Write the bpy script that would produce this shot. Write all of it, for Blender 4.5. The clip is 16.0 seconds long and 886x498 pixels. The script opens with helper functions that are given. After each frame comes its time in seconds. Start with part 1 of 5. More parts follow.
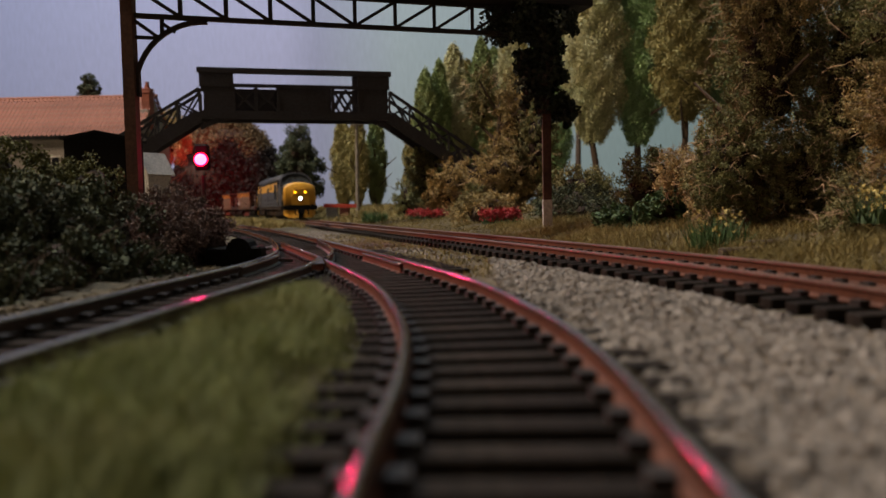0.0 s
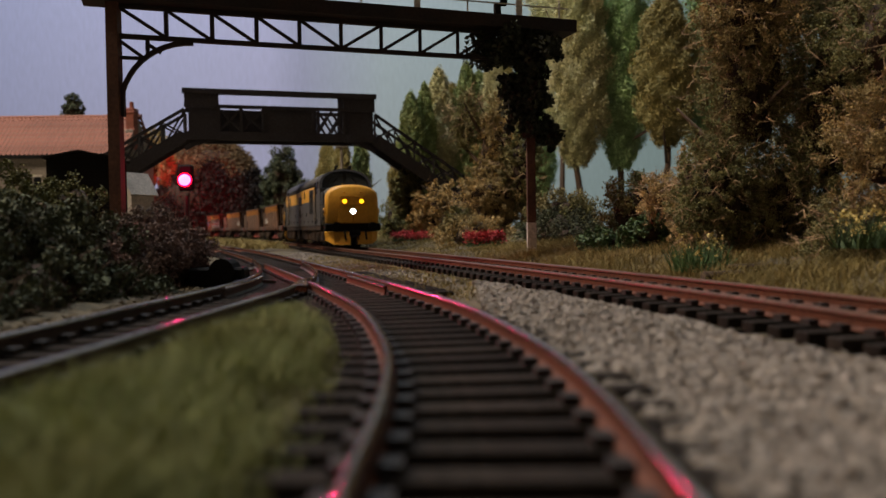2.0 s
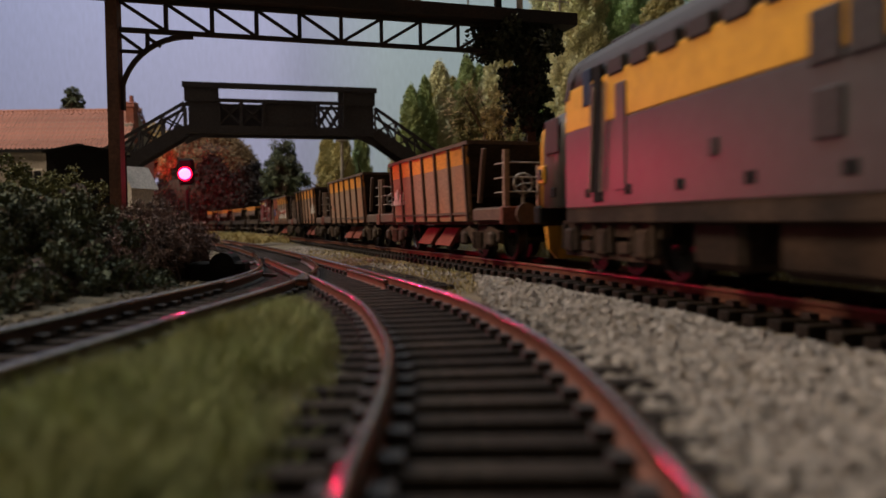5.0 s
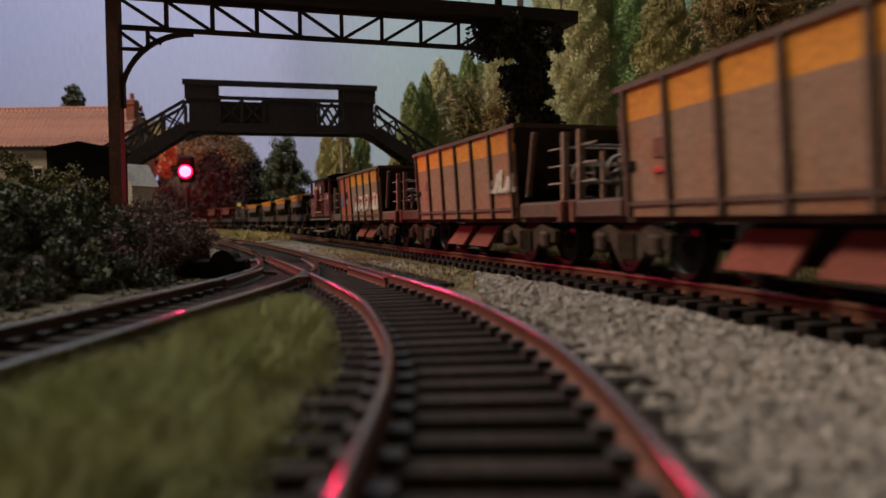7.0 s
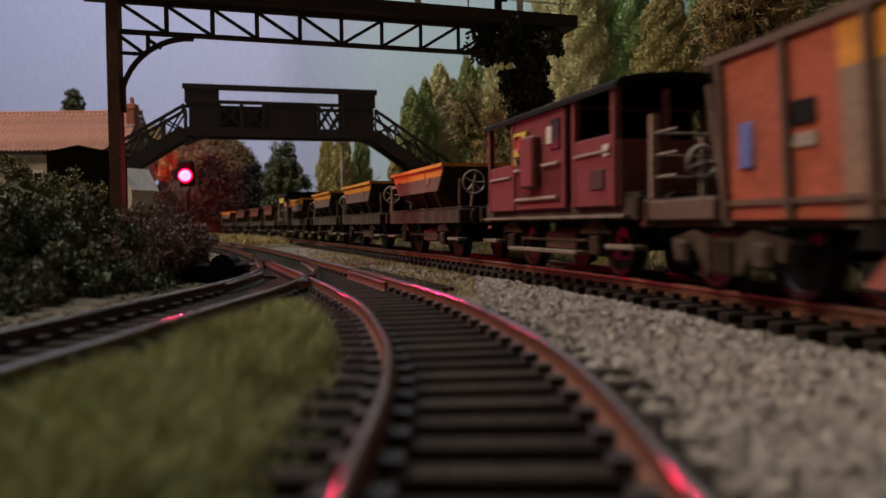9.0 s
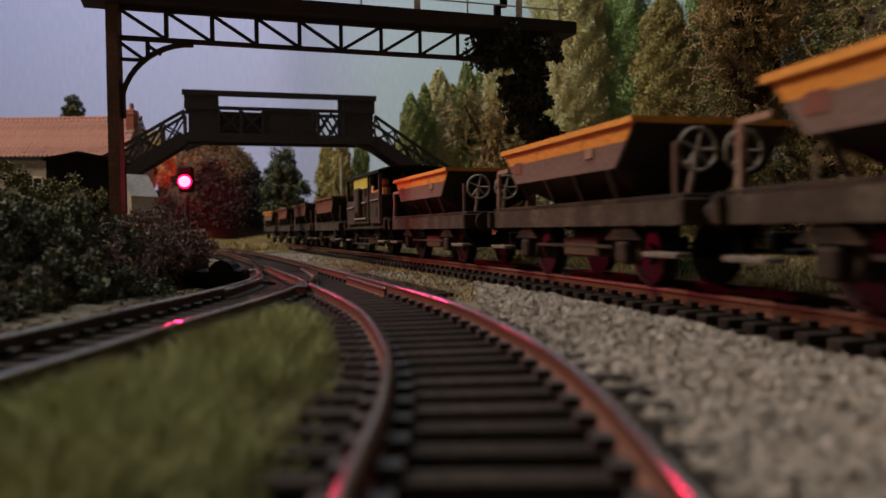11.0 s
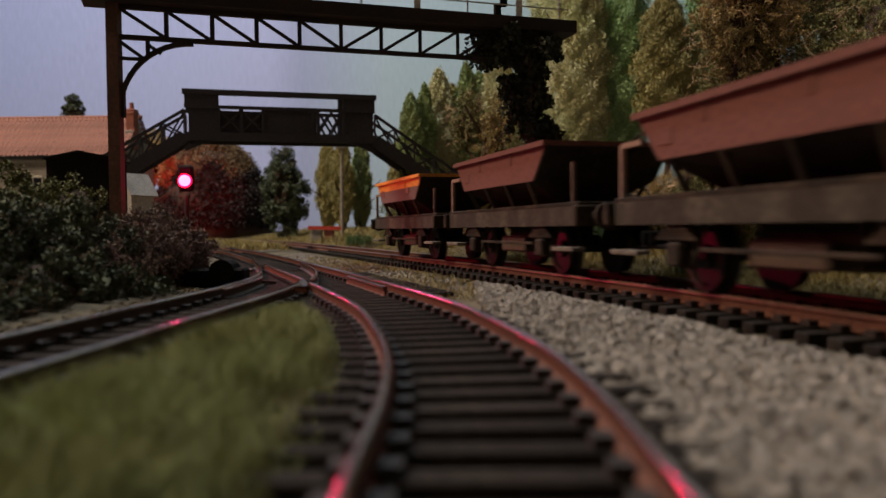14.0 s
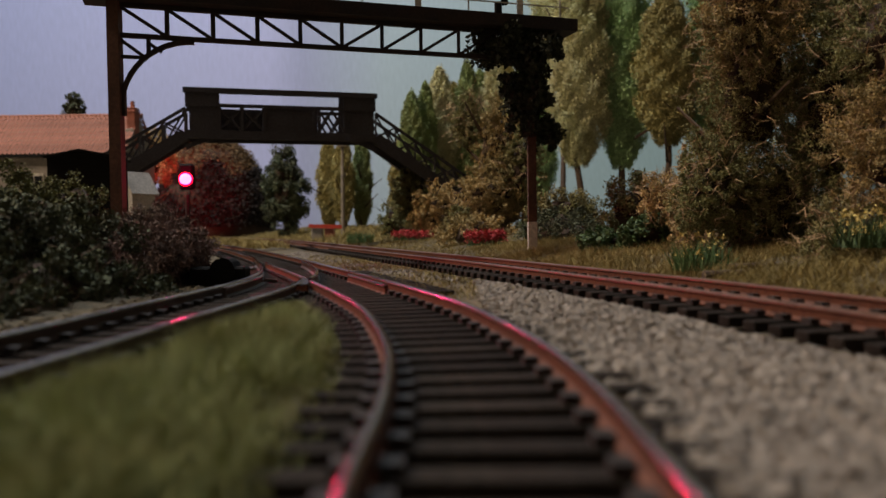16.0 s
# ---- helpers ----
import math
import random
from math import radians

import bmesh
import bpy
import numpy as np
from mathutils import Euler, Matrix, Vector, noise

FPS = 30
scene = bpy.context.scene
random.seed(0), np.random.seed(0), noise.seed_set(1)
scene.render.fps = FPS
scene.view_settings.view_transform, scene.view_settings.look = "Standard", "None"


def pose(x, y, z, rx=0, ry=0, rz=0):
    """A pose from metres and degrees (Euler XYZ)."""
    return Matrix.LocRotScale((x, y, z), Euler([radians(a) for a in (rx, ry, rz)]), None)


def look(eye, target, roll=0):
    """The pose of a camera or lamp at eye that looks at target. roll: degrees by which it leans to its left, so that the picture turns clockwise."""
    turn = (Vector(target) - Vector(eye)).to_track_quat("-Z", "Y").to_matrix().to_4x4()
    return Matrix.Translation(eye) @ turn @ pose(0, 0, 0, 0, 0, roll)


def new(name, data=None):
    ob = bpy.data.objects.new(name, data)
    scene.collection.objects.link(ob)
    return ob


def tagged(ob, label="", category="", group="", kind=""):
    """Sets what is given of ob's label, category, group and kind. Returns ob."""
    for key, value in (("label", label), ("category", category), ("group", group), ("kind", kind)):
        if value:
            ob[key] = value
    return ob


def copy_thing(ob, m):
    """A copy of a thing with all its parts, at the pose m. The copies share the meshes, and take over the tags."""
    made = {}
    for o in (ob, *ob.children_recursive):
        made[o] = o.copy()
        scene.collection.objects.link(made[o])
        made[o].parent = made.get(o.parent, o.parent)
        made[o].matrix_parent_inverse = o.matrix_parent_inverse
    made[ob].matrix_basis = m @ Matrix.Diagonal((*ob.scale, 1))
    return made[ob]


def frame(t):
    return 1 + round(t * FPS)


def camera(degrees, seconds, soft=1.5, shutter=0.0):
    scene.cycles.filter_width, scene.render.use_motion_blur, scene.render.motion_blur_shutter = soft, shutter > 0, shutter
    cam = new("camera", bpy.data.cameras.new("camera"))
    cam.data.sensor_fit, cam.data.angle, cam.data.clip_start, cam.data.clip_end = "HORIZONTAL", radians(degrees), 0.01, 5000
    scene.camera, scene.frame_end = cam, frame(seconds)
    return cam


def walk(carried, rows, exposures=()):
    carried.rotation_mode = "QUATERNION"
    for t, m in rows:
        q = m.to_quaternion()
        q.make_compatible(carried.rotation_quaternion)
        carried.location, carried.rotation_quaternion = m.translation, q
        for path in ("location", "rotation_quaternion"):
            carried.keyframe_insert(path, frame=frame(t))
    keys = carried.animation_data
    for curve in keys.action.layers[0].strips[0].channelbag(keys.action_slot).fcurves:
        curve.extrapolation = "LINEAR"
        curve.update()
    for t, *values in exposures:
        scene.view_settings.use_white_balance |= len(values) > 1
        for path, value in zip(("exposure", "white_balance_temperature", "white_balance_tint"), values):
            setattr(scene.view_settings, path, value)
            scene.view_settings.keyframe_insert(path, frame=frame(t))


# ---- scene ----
cam = camera(58.98, 16.0, soft=1.5, shutter=0.4)
cam.data.dof.use_dof, cam.data.dof.focus_distance, cam.data.dof.aperture_fstop = True, 0.30, 30.0
EYE = 0.0121
CAMERA_TURNS = [(0.0, 1.07, -3.15, 1.1), (0.5, 0.99, -2.91, 1.1), (1.0, 0.72, -2.36, 1.04), (1.5, 0.4, -2.01, 0.92),
                (2.0, -0.06, -1.54, 0.72), (2.5, -0.07, -1.65, 0.78), (3.0, -0.09, -1.54, 0.74), (3.5, -0.05, -1.66, 0.71),
                (4.0, -0.04, -1.8, 0.75), (6.5, -0.01, -2.13, 0.69), (7.0, 0.0, -2.15, 0.7), (7.5, -0.02, -2.14, 0.66),
                (8.0, 0.0, -2.17, 0.69), (8.5, -0.01, -2.13, 0.68), (9.0, -0.02, -1.84, 0.68), (11.5, -0.07, -1.42, 0.7),
                (12.0, -0.04, -1.47, 0.72), (12.5, -0.06, -1.48, 0.7), (13.0, -0.08, -1.23, 0.72), (13.5, -0.06, -1.24, 0.74),
                (14.0, -0.06, -1.48, 0.7), (14.5, -0.03, -1.41, 0.68), (15.0, 0.0, -1.6, 0.7), (15.5, -0.01, -1.48, 0.69),
                (16.0, 0.0, -1.6, 0.7)]
walk(cam, [(t, pose(0, 0, EYE, 90 + p, r, y)) for t, y, p, r in CAMERA_TURNS])

# ---- light: a dim room, one lamp to the side, an unseen fill added for the backdrop ----
world = bpy.data.worlds.new("room_dark")
scene.world = world
world.use_nodes = True
world.node_tree.nodes["Background"].inputs[0].default_value = (0.9, 0.8, 0.75, 1)
world.node_tree.nodes["Background"].inputs[1].default_value = 0.02
scene.view_settings.exposure = 0.0


def area_lamp(name, eye, target, size, watts, colour):
    lamp = bpy.data.lights.new(name, "AREA")
    lamp.shape, lamp.size, lamp.energy, lamp.color = "DISK", size, watts, colour
    ob = new(name, lamp)
    ob.matrix_world = look(eye, target)
    return ob


area_lamp("room_lamp", (-1.05, 0.27, 1.1), (0.1, 0.4, 0.0), 0.45, 17.5, (1.0, 0.78, 0.57))
# No real fitting: added to brighten the painted sky and far trees.
area_lamp("ceiling_lamp", (-0.6, 0.75, 1.9), (-0.36, 1.48, 0.2), 0.4, 32.5, (0.86, 0.92, 1.0))

# ---- materials ----
def mat(name, colour, rough=0.7, metal=0.0, grain=900.0, vary=0.25, stain=60.0, stained=0.3, bump=0.3, stain_colour=None,
        island=0.0, spec=0.4, emit=None, each=0.0):
    """A worn surface: fine grain, larger stains, relief; island and each vary pieces."""
    m = bpy.data.materials.new(name)
    m.use_nodes = True
    t = m.node_tree
    n, l = t.nodes, t.links
    b = n["Principled BSDF"]
    b.inputs["Roughness"].default_value, b.inputs["Metallic"].default_value = rough, metal
    b.inputs["Specular IOR Level"].default_value = spec
    if emit:
        b.inputs["Base Color"].default_value = (*colour, 1)
        b.inputs["Emission Color"].default_value = (*colour, 1)
        b.inputs["Emission Strength"].default_value = emit
        return m
    co = n.new("ShaderNodeTexCoord")
    fine, big = n.new("ShaderNodeTexNoise"), n.new("ShaderNodeTexNoise")
    fine.inputs["Scale"].default_value, fine.inputs["Detail"].default_value = grain, 4
    big.inputs["Scale"].default_value, big.inputs["Detail"].default_value = stain, 5
    for q in (fine, big):
        l.new(co.outputs["Object"], q.inputs["Vector"])
    ramp = n.new("ShaderNodeMapRange")
    ramp.inputs["From Min"].default_value, ramp.inputs["From Max"].default_value = 0.3, 0.7
    ramp.inputs["To Min"].default_value, ramp.inputs["To Max"].default_value = 1 - vary, 1 + vary
    l.new(fine.outputs["Fac"], ramp.inputs["Value"])
    st = n.new("ShaderNodeMapRange")
    st.inputs["From Min"].default_value, st.inputs["From Max"].default_value = 0.45, 0.7
    st.inputs["To Min"].default_value, st.inputs["To Max"].default_value = 0.0, stained
    l.new(big.outputs["Fac"], st.inputs["Value"])
    mix = n.new("ShaderNodeMix")
    mix.data_type = "RGBA"
    mix.inputs["A"].default_value = (*colour, 1)
    mix.inputs["B"].default_value = (*(stain_colour or [c * 0.45 for c in colour]), 1)
    l.new(st.outputs["Result"], mix.inputs["Factor"])
    mul = n.new("ShaderNodeVectorMath")
    mul.operation = "SCALE"
    l.new(mix.outputs["Result"], mul.inputs[0])
    fac = ramp.outputs["Result"]
    for amount, node, out in ((island, "ShaderNodeNewGeometry", "Random Per Island"), (each, "ShaderNodeObjectInfo", "Random")):
        if amount:
            g, r, k = n.new(node), n.new("ShaderNodeMapRange"), n.new("ShaderNodeMath")
            r.inputs["To Min"].default_value, r.inputs["To Max"].default_value = 1 - amount, 1 + amount
            l.new(g.outputs[out], r.inputs["Value"])
            k.operation = "MULTIPLY"
            l.new(fac, k.inputs[0])
            l.new(r.outputs["Result"], k.inputs[1])
            fac = k.outputs["Value"]
    l.new(fac, mul.inputs["Scale"])
    l.new(mul.outputs["Vector"], b.inputs["Base Color"])
    if bump:
        bp = n.new("ShaderNodeBump")
        bp.inputs["Strength"].default_value, bp.inputs["Distance"].default_value = bump, 0.0003
        l.new(fine.outputs["Fac"], bp.inputs["Height"])
        l.new(bp.outputs["Normal"], b.inputs["Normal"])
    return m


RUST = (0.12, 0.045, 0.022)
M = dict(
    ground=mat("scatter_soil", (0.105, 0.084, 0.05), 0.95, grain=700, vary=0.4, stain=35, stained=0.6),
    stone=mat("ballast_stone", (0.225, 0.195, 0.165), 0.95, grain=1500, vary=0.25, stain=25, stained=0.35, island=0.35),
    sleeper=mat("sleeper_plastic", (0.02, 0.016, 0.0135), 0.8, grain=1300, vary=0.35, stain=90, stained=0.5,
                stain_colour=(0.04, 0.03, 0.022), each=0.3, spec=0.08),
    chair=mat("rail_chair", (0.022, 0.017, 0.014), 0.7, island=0.3),
    rail=mat("rusty_rail_side", (0.125, 0.044, 0.024), 0.8, 0.1, grain=1200, vary=0.3, stain=60, stained=0.6, stain_colour=(0.07, 0.03, 0.018)),
    railtop=mat("rail_head", (0.30, 0.235, 0.20), 0.11, 0.9, grain=900, vary=0.2, stain=70, stained=0.5, bump=0.1),
    maintop=mat("main_rail_head", (0.17, 0.09, 0.06), 0.36, 0.5, grain=900, vary=0.25, stain=70, stained=0.5, bump=0.1),
    darkrail=mat("dull_rail", (0.07, 0.05, 0.04), 0.5, 0.3, stain_colour=(0.03, 0.02, 0.015)),
    grass=mat("static_grass", (0.275, 0.30, 0.13), 0.9, grain=300, vary=0.3, stain=30, stained=0.6, stain_colour=(0.25, 0.19, 0.08), island=0.45, bump=0),
    drygrass=mat("dry_grass", (0.25, 0.19, 0.065), 0.9, stain=40, stained=0.5, stain_colour=(0.12, 0.10, 0.03), island=0.4, bump=0),
    darkleaf=mat("dark_hedge_leaf", (0.08, 0.095, 0.05), 0.85, stain=30, stained=0.5, stain_colour=(0.06, 0.04, 0.03), island=0.55, bump=0),
    plumleaf=mat("purple_brown_leaf", (0.15, 0.095, 0.08), 0.85, stain=40, stained=0.6, stain_colour=(0.05, 0.05, 0.03), island=0.5, bump=0),
    limeleaf=mat("olive_leaf", (0.13, 0.13, 0.045), 0.85, stain=40, island=0.5, bump=0),
    brownleaf=mat("autumn_leaf", (0.44, 0.315, 0.135), 0.85, stain=25, stained=0.7, stain_colour=(0.13, 0.13, 0.055), island=0.55, bump=0),
    greenleaf=mat("tree_leaf", (0.19, 0.19, 0.075), 0.85, stain=25, stained=0.6, stain_colour=(0.25, 0.17, 0.075), island=0.55, bump=0),
    ivy=mat("ivy_leaf", (0.045, 0.05, 0.032), 0.8, stain=60, island=0.6, bump=0),
    fern=mat("laurel_leaf", (0.07, 0.115, 0.04), 0.7, stain=60, island=0.4, bump=0),
    daffleaf=mat("daffodil_blade", (0.08, 0.15, 0.05), 0.7, stain=60, island=0.4, bump=0),
    petal=mat("yellow_petal", (0.6, 0.46, 0.14), 0.7, stain=90, stained=0.2, island=0.25, bump=0),
    redpetal=mat("red_petal", (0.42, 0.04, 0.045), 0.8, stain=90, stained=0.4, island=0.35, bump=0),
    bark=mat("bark", (0.09, 0.06, 0.04), 0.9, stain=120),
    twig=mat("pale_twig", (0.42, 0.28, 0.16), 0.85, stain=120, island=0.3),
    poplar=mat("poplar_leaf", (0.37, 0.52, 0.26), 0.9, stain=12, stained=0.6, stain_colour=(0.24, 0.40, 0.17), island=0.3, bump=0),
    poplar_gold=mat("golden_poplar_leaf", (0.55, 0.52, 0.30), 0.9, stain=12, stained=0.6, stain_colour=(0.40, 0.45, 0.19), island=0.3, bump=0),
    poplar_olive=mat("olive_poplar_leaf", (0.38, 0.33, 0.13), 0.9, stain=12, stained=0.5, island=0.3, bump=0),
    poplar_far=mat("far_poplar_leaf", (0.27, 0.34, 0.14), 0.9, stain=12, stained=0.6, stain_colour=(0.30, 0.26, 0.11), island=0.3, bump=0),
    gantry=mat("gantry_iron", (0.028, 0.022, 0.022), 0.7, 0.2, stain=70, stained=0.6, stain_colour=(0.06, 0.03, 0.02)),
    post=mat("rusty_post", (0.11, 0.05, 0.032), 0.75, 0.1, stain=50, stained=0.8, stain_colour=(0.04, 0.02, 0.016)),
    white=mat("weathered_white", (0.55, 0.5, 0.44), 0.75, stain=90, stained=0.5),
    bridge=mat("bridge_paint", (0.045, 0.04, 0.045), 0.75, 0.1, stain=40, stained=0.5, stain_colour=(0.025, 0.02, 0.02)),
    render_wall=mat("rendered_wall", (0.25, 0.22, 0.185), 0.9, stain=25, stained=0.4),
    tile=mat("clay_tile", (0.25, 0.105, 0.07), 0.85, stain=25, stained=0.4, stain_colour=(0.18, 0.08, 0.055), each=0.16),
    brick=mat("chimney_brick", (0.26, 0.085, 0.055), 0.9, stain=90, stained=0.5),
    black=mat("matt_black", (0.010, 0.0095, 0.0095), 0.85, stain=60, stained=0.3, spec=0.12),
    hill=mat("soil_and_crown_shade", (0.05, 0.03, 0.02), 0.95, stain=20),
    grey=mat("loco_grey", (0.066, 0.063, 0.061), 0.42, stain=35, stained=0.4, bump=0.05, grain=500, vary=0.1),
    yellow=mat("loco_yellow", (0.66, 0.33, 0.035), 0.42, stain=45, stained=0.25, stain_colour=(0.4, 0.18, 0.03), bump=0.05, grain=500, vary=0.1),
    roof=mat("loco_roof", (0.035, 0.032, 0.032), 0.6, stain=40, stained=0.4, bump=0.1),
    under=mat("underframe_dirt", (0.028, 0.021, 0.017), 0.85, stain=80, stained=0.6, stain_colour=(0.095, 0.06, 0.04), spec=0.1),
    glass=mat("dark_glazing", (0.012, 0.012, 0.014), 0.2, stain=30, bump=0, spec=0.25),
    # Lighter than the dark glazing: a reflection is put into this base colour.
    screen=mat("windscreen_glass", (0.055, 0.06, 0.062), 0.12, stain=30, bump=0, spec=0.6),
    grille=mat("grille", (0.03, 0.028, 0.027), 0.6),
    cast=mat("dusty_bogie_casting", (0.045, 0.033, 0.026), 0.85, stain=110, stained=0.7, stain_colour=(0.10, 0.078, 0.058), bump=0.2, spec=0.15),
    wheel=mat("wheel_steel", (0.03, 0.024, 0.02), 0.5, 0.4, stain=120),
    orange=mat("wagon_orange", (0.62, 0.25, 0.035), 0.65, stain=45, stained=0.5, stain_colour=(0.25, 0.09, 0.03), bump=0.1),
    wgrey=mat("wagon_grey", (0.235, 0.165, 0.125), 0.7, stain=45, stained=0.8, stain_colour=(0.27, 0.105, 0.05), bump=0.15),
    hbrown=mat("hopper_grimy_brown", (0.13, 0.083, 0.068), 0.75, stain=45, stained=0.7, stain_colour=(0.07, 0.035, 0.027), bump=0.15),
    wtan=mat("wagon_rusted_grey", (0.25, 0.155, 0.105), 0.7, stain=45, stained=0.8, stain_colour=(0.31, 0.12, 0.055), bump=0.15),
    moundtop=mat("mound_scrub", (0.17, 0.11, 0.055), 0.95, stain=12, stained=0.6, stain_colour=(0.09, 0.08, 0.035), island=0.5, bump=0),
    mound=mat("shaded_mound_scrub", (0.026, 0.018, 0.015), 0.95, stain=20, island=0.5, bump=0),
    wrust=mat("wagon_rust", (0.37, 0.085, 0.045), 0.75, stain=45, stained=0.6, stain_colour=(0.11, 0.04, 0.025), bump=0.2),
    wmaroon=mat("van_maroon", (0.15, 0.032, 0.032), 0.6, stain=45, stained=0.5, stain_colour=(0.07, 0.022, 0.02), bump=0.08),
    wbrown=mat("van_dirty_brown", (0.05, 0.029, 0.022), 0.7, stain=45, stained=0.5, stain_colour=(0.05, 0.03, 0.025), bump=0.08),
    hrust=mat("hopper_flat_red", (0.155, 0.05, 0.034), 0.78, stain=45, stained=0.65, stain_colour=(0.10, 0.035, 0.024), bump=0.2),
    rib=mat("wagon_rib", (0.10, 0.06, 0.042), 0.75, stain=60, stained=0.5),
    chute=mat("hopper_door_red", (0.22, 0.055, 0.038), 0.7, stain=60, stained=0.5),
    handrail=mat("pale_handrail", (0.26, 0.22, 0.18), 0.6, stain=120, stained=0.5),
    vanyellow=mat("van_yellow", (0.55, 0.45, 0.07), 0.65, stain=60, stained=0.3),
    step=mat("worn_step_board", (0.16, 0.13, 0.10), 0.8, stain=110, stained=0.6),
    sign_red=mat("sign_red", (0.45, 0.05, 0.03), 0.6),
    blue=mat("poster_blue", (0.09, 0.13, 0.35), 0.6),
    flesh=mat("painted_figure", (0.38, 0.13, 0.05), 0.7),
    roomwall=mat("room_paint", (0.30, 0.27, 0.24), 0.9, grain=60, stain=2, vary=0.05, stained=0.15, bump=0.05),
    board=mat("baseboard_edge", (0.14, 0.09, 0.05), 0.8, stain=20),
    led_red=mat("red_lens", (1.0, 0.004, 0.05), emit=2.2),
    led_core=mat("red_lens_core", (1.0, 0.26, 0.75), emit=2.4),
    lamp_yellow=mat("marker_lamp", (1.0, 0.52, 0.01), emit=3.0),
    lamp_white=mat("head_lamp", (0.5, 0.72, 1.0), emit=30.0),
)


def sky_paint():
    """A painted backdrop: lilac blue to one side, pale green-blue to the other, fine canvas weave."""
    m = bpy.data.materials.new("painted_sky")
    m.use_nodes = True
    t = m.node_tree
    n, l = t.nodes, t.links
    b = n["Principled BSDF"]
    b.inputs["Roughness"].default_value = 0.9
    co, sep, ramp = n.new("ShaderNodeTexCoord"), n.new("ShaderNodeSeparateXYZ"), n.new("ShaderNodeValToRGB")
    mr = n.new("ShaderNodeMapRange")
    l.new(co.outputs["Object"], sep.inputs[0])
    mr.inputs["From Min"].default_value, mr.inputs["From Max"].default_value = -1.1, 0.5
    l.new(sep.outputs["X"], mr.inputs["Value"])
    l.new(mr.outputs["Result"], ramp.inputs[0])
    e = ramp.color_ramp.elements
    e[0].position, e[0].color = 0.0, (0.43, 0.465, 0.70, 1)
    e[1].position, e[1].color = 1.0, (0.36, 0.50, 0.51, 1)
    for p, c in ((0.42, (0.45, 0.47, 0.68, 1)), (0.475, (0.36, 0.385, 0.54, 1)), (0.6, (0.40, 0.49, 0.53, 1))):
        q = ramp.color_ramp.elements.new(p)
        q.color = c
    ns = n.new("ShaderNodeTexNoise")
    ns.inputs["Scale"].default_value = 160
    sq = n.new("ShaderNodeVectorMath")
    sq.operation = "MULTIPLY"
    sq.inputs[1].default_value = (1.0, 1.0, 0.22)
    l.new(co.outputs["Object"], sq.inputs[0])
    l.new(sq.outputs["Vector"], ns.inputs["Vector"])
    r2 = n.new("ShaderNodeMapRange")
    r2.inputs["To Min"].default_value, r2.inputs["To Max"].default_value = 0.88, 1.12
    l.new(ns.outputs["Fac"], r2.inputs["Value"])
    sc = n.new("ShaderNodeVectorMath")
    sc.operation = "SCALE"
    l.new(ramp.outputs["Color"], sc.inputs[0])
    l.new(r2.outputs["Result"], sc.inputs["Scale"])
    l.new(sc.outputs["Vector"], b.inputs["Base Color"])
    return m


M["sky"] = sky_paint()

# ---- mesh helpers; all lengths below are millimetres of the model ----
MM = 0.001


def as_mesh(name, bm, material):
    me = bpy.data.meshes.new(name)
    bmesh.ops.scale(bm, vec=(MM, MM, MM), verts=bm.verts)
    bm.to_mesh(me)
    bm.free()
    for q in (material if isinstance(material, (list, tuple)) else [material]):
        me.materials.append(M[q])
    return me


def part(name, bm, material, parent=None, label=""):
    ob = new(name, as_mesh(name, bm, material))
    ob.parent = parent
    return tagged(ob, label)


def thing(name, label, category, group="", kind="", at=None):
    ob = new(name)
    if at is not None:
        ob.matrix_world = at
    return tagged(ob, label, category, group, kind)


def mesh_thing(name, bm, material, label, category, group="", kind=""):
    return tagged(part(name, bm, material), label, category, group, kind)


def box(bm, c, s, bevel=0.0, mi=0, m=None):
    """A box with centre c and sizes s, its edges rounded."""
    tr = Matrix.Translation(c) @ Matrix.Diagonal((*s, 1))
    if m is not None:
        tr = m @ tr
    r = bmesh.ops.create_cube(bm, size=1, matrix=tr)
    fs = {f for v in r["verts"] for f in v.link_faces}
    for f in fs:
        f.material_index = mi
    if bevel:
        es = {e for v in r["verts"] for e in v.link_edges}
        bmesh.ops.bevel(bm, geom=list(es), offset=bevel, segments=1, affect="EDGES", profile=0.6)
    return bm


def rod(bm, a, b, r, n=6, r2=None, mi=0):
    """A round bar from a to b."""
    a, b = Vector(a), Vector(b)
    d = b - a
    tr = Matrix.Translation((a + b) / 2) @ d.to_track_quat("Z", "Y").to_matrix().to_4x4()
    q = bmesh.ops.create_cone(bm, cap_ends=True, segments=n, radius1=r, radius2=r if r2 is None else r2, depth=d.length, matrix=tr)
    for v in q["verts"]:
        for f in v.link_faces:
            f.material_index = mi
    return bm


def bar(bm, a, b, w, h, mi=0):
    """A square bar from a to b, w wide level and h deep."""
    a, b = Vector(a), Vector(b)
    d = b - a
    x = d.normalized()
    y = Vector((0, 0, 1)).cross(x)
    y = Vector((0, 1, 0)) if y.length < 1e-4 else y.normalized()
    z = x.cross(y)
    tr = Matrix.Translation((a + b) / 2) @ Matrix((x, y, z)).transposed().to_4x4()
    return box(bm, (0, 0, 0), (d.length, w, h), 0, mi, tr)


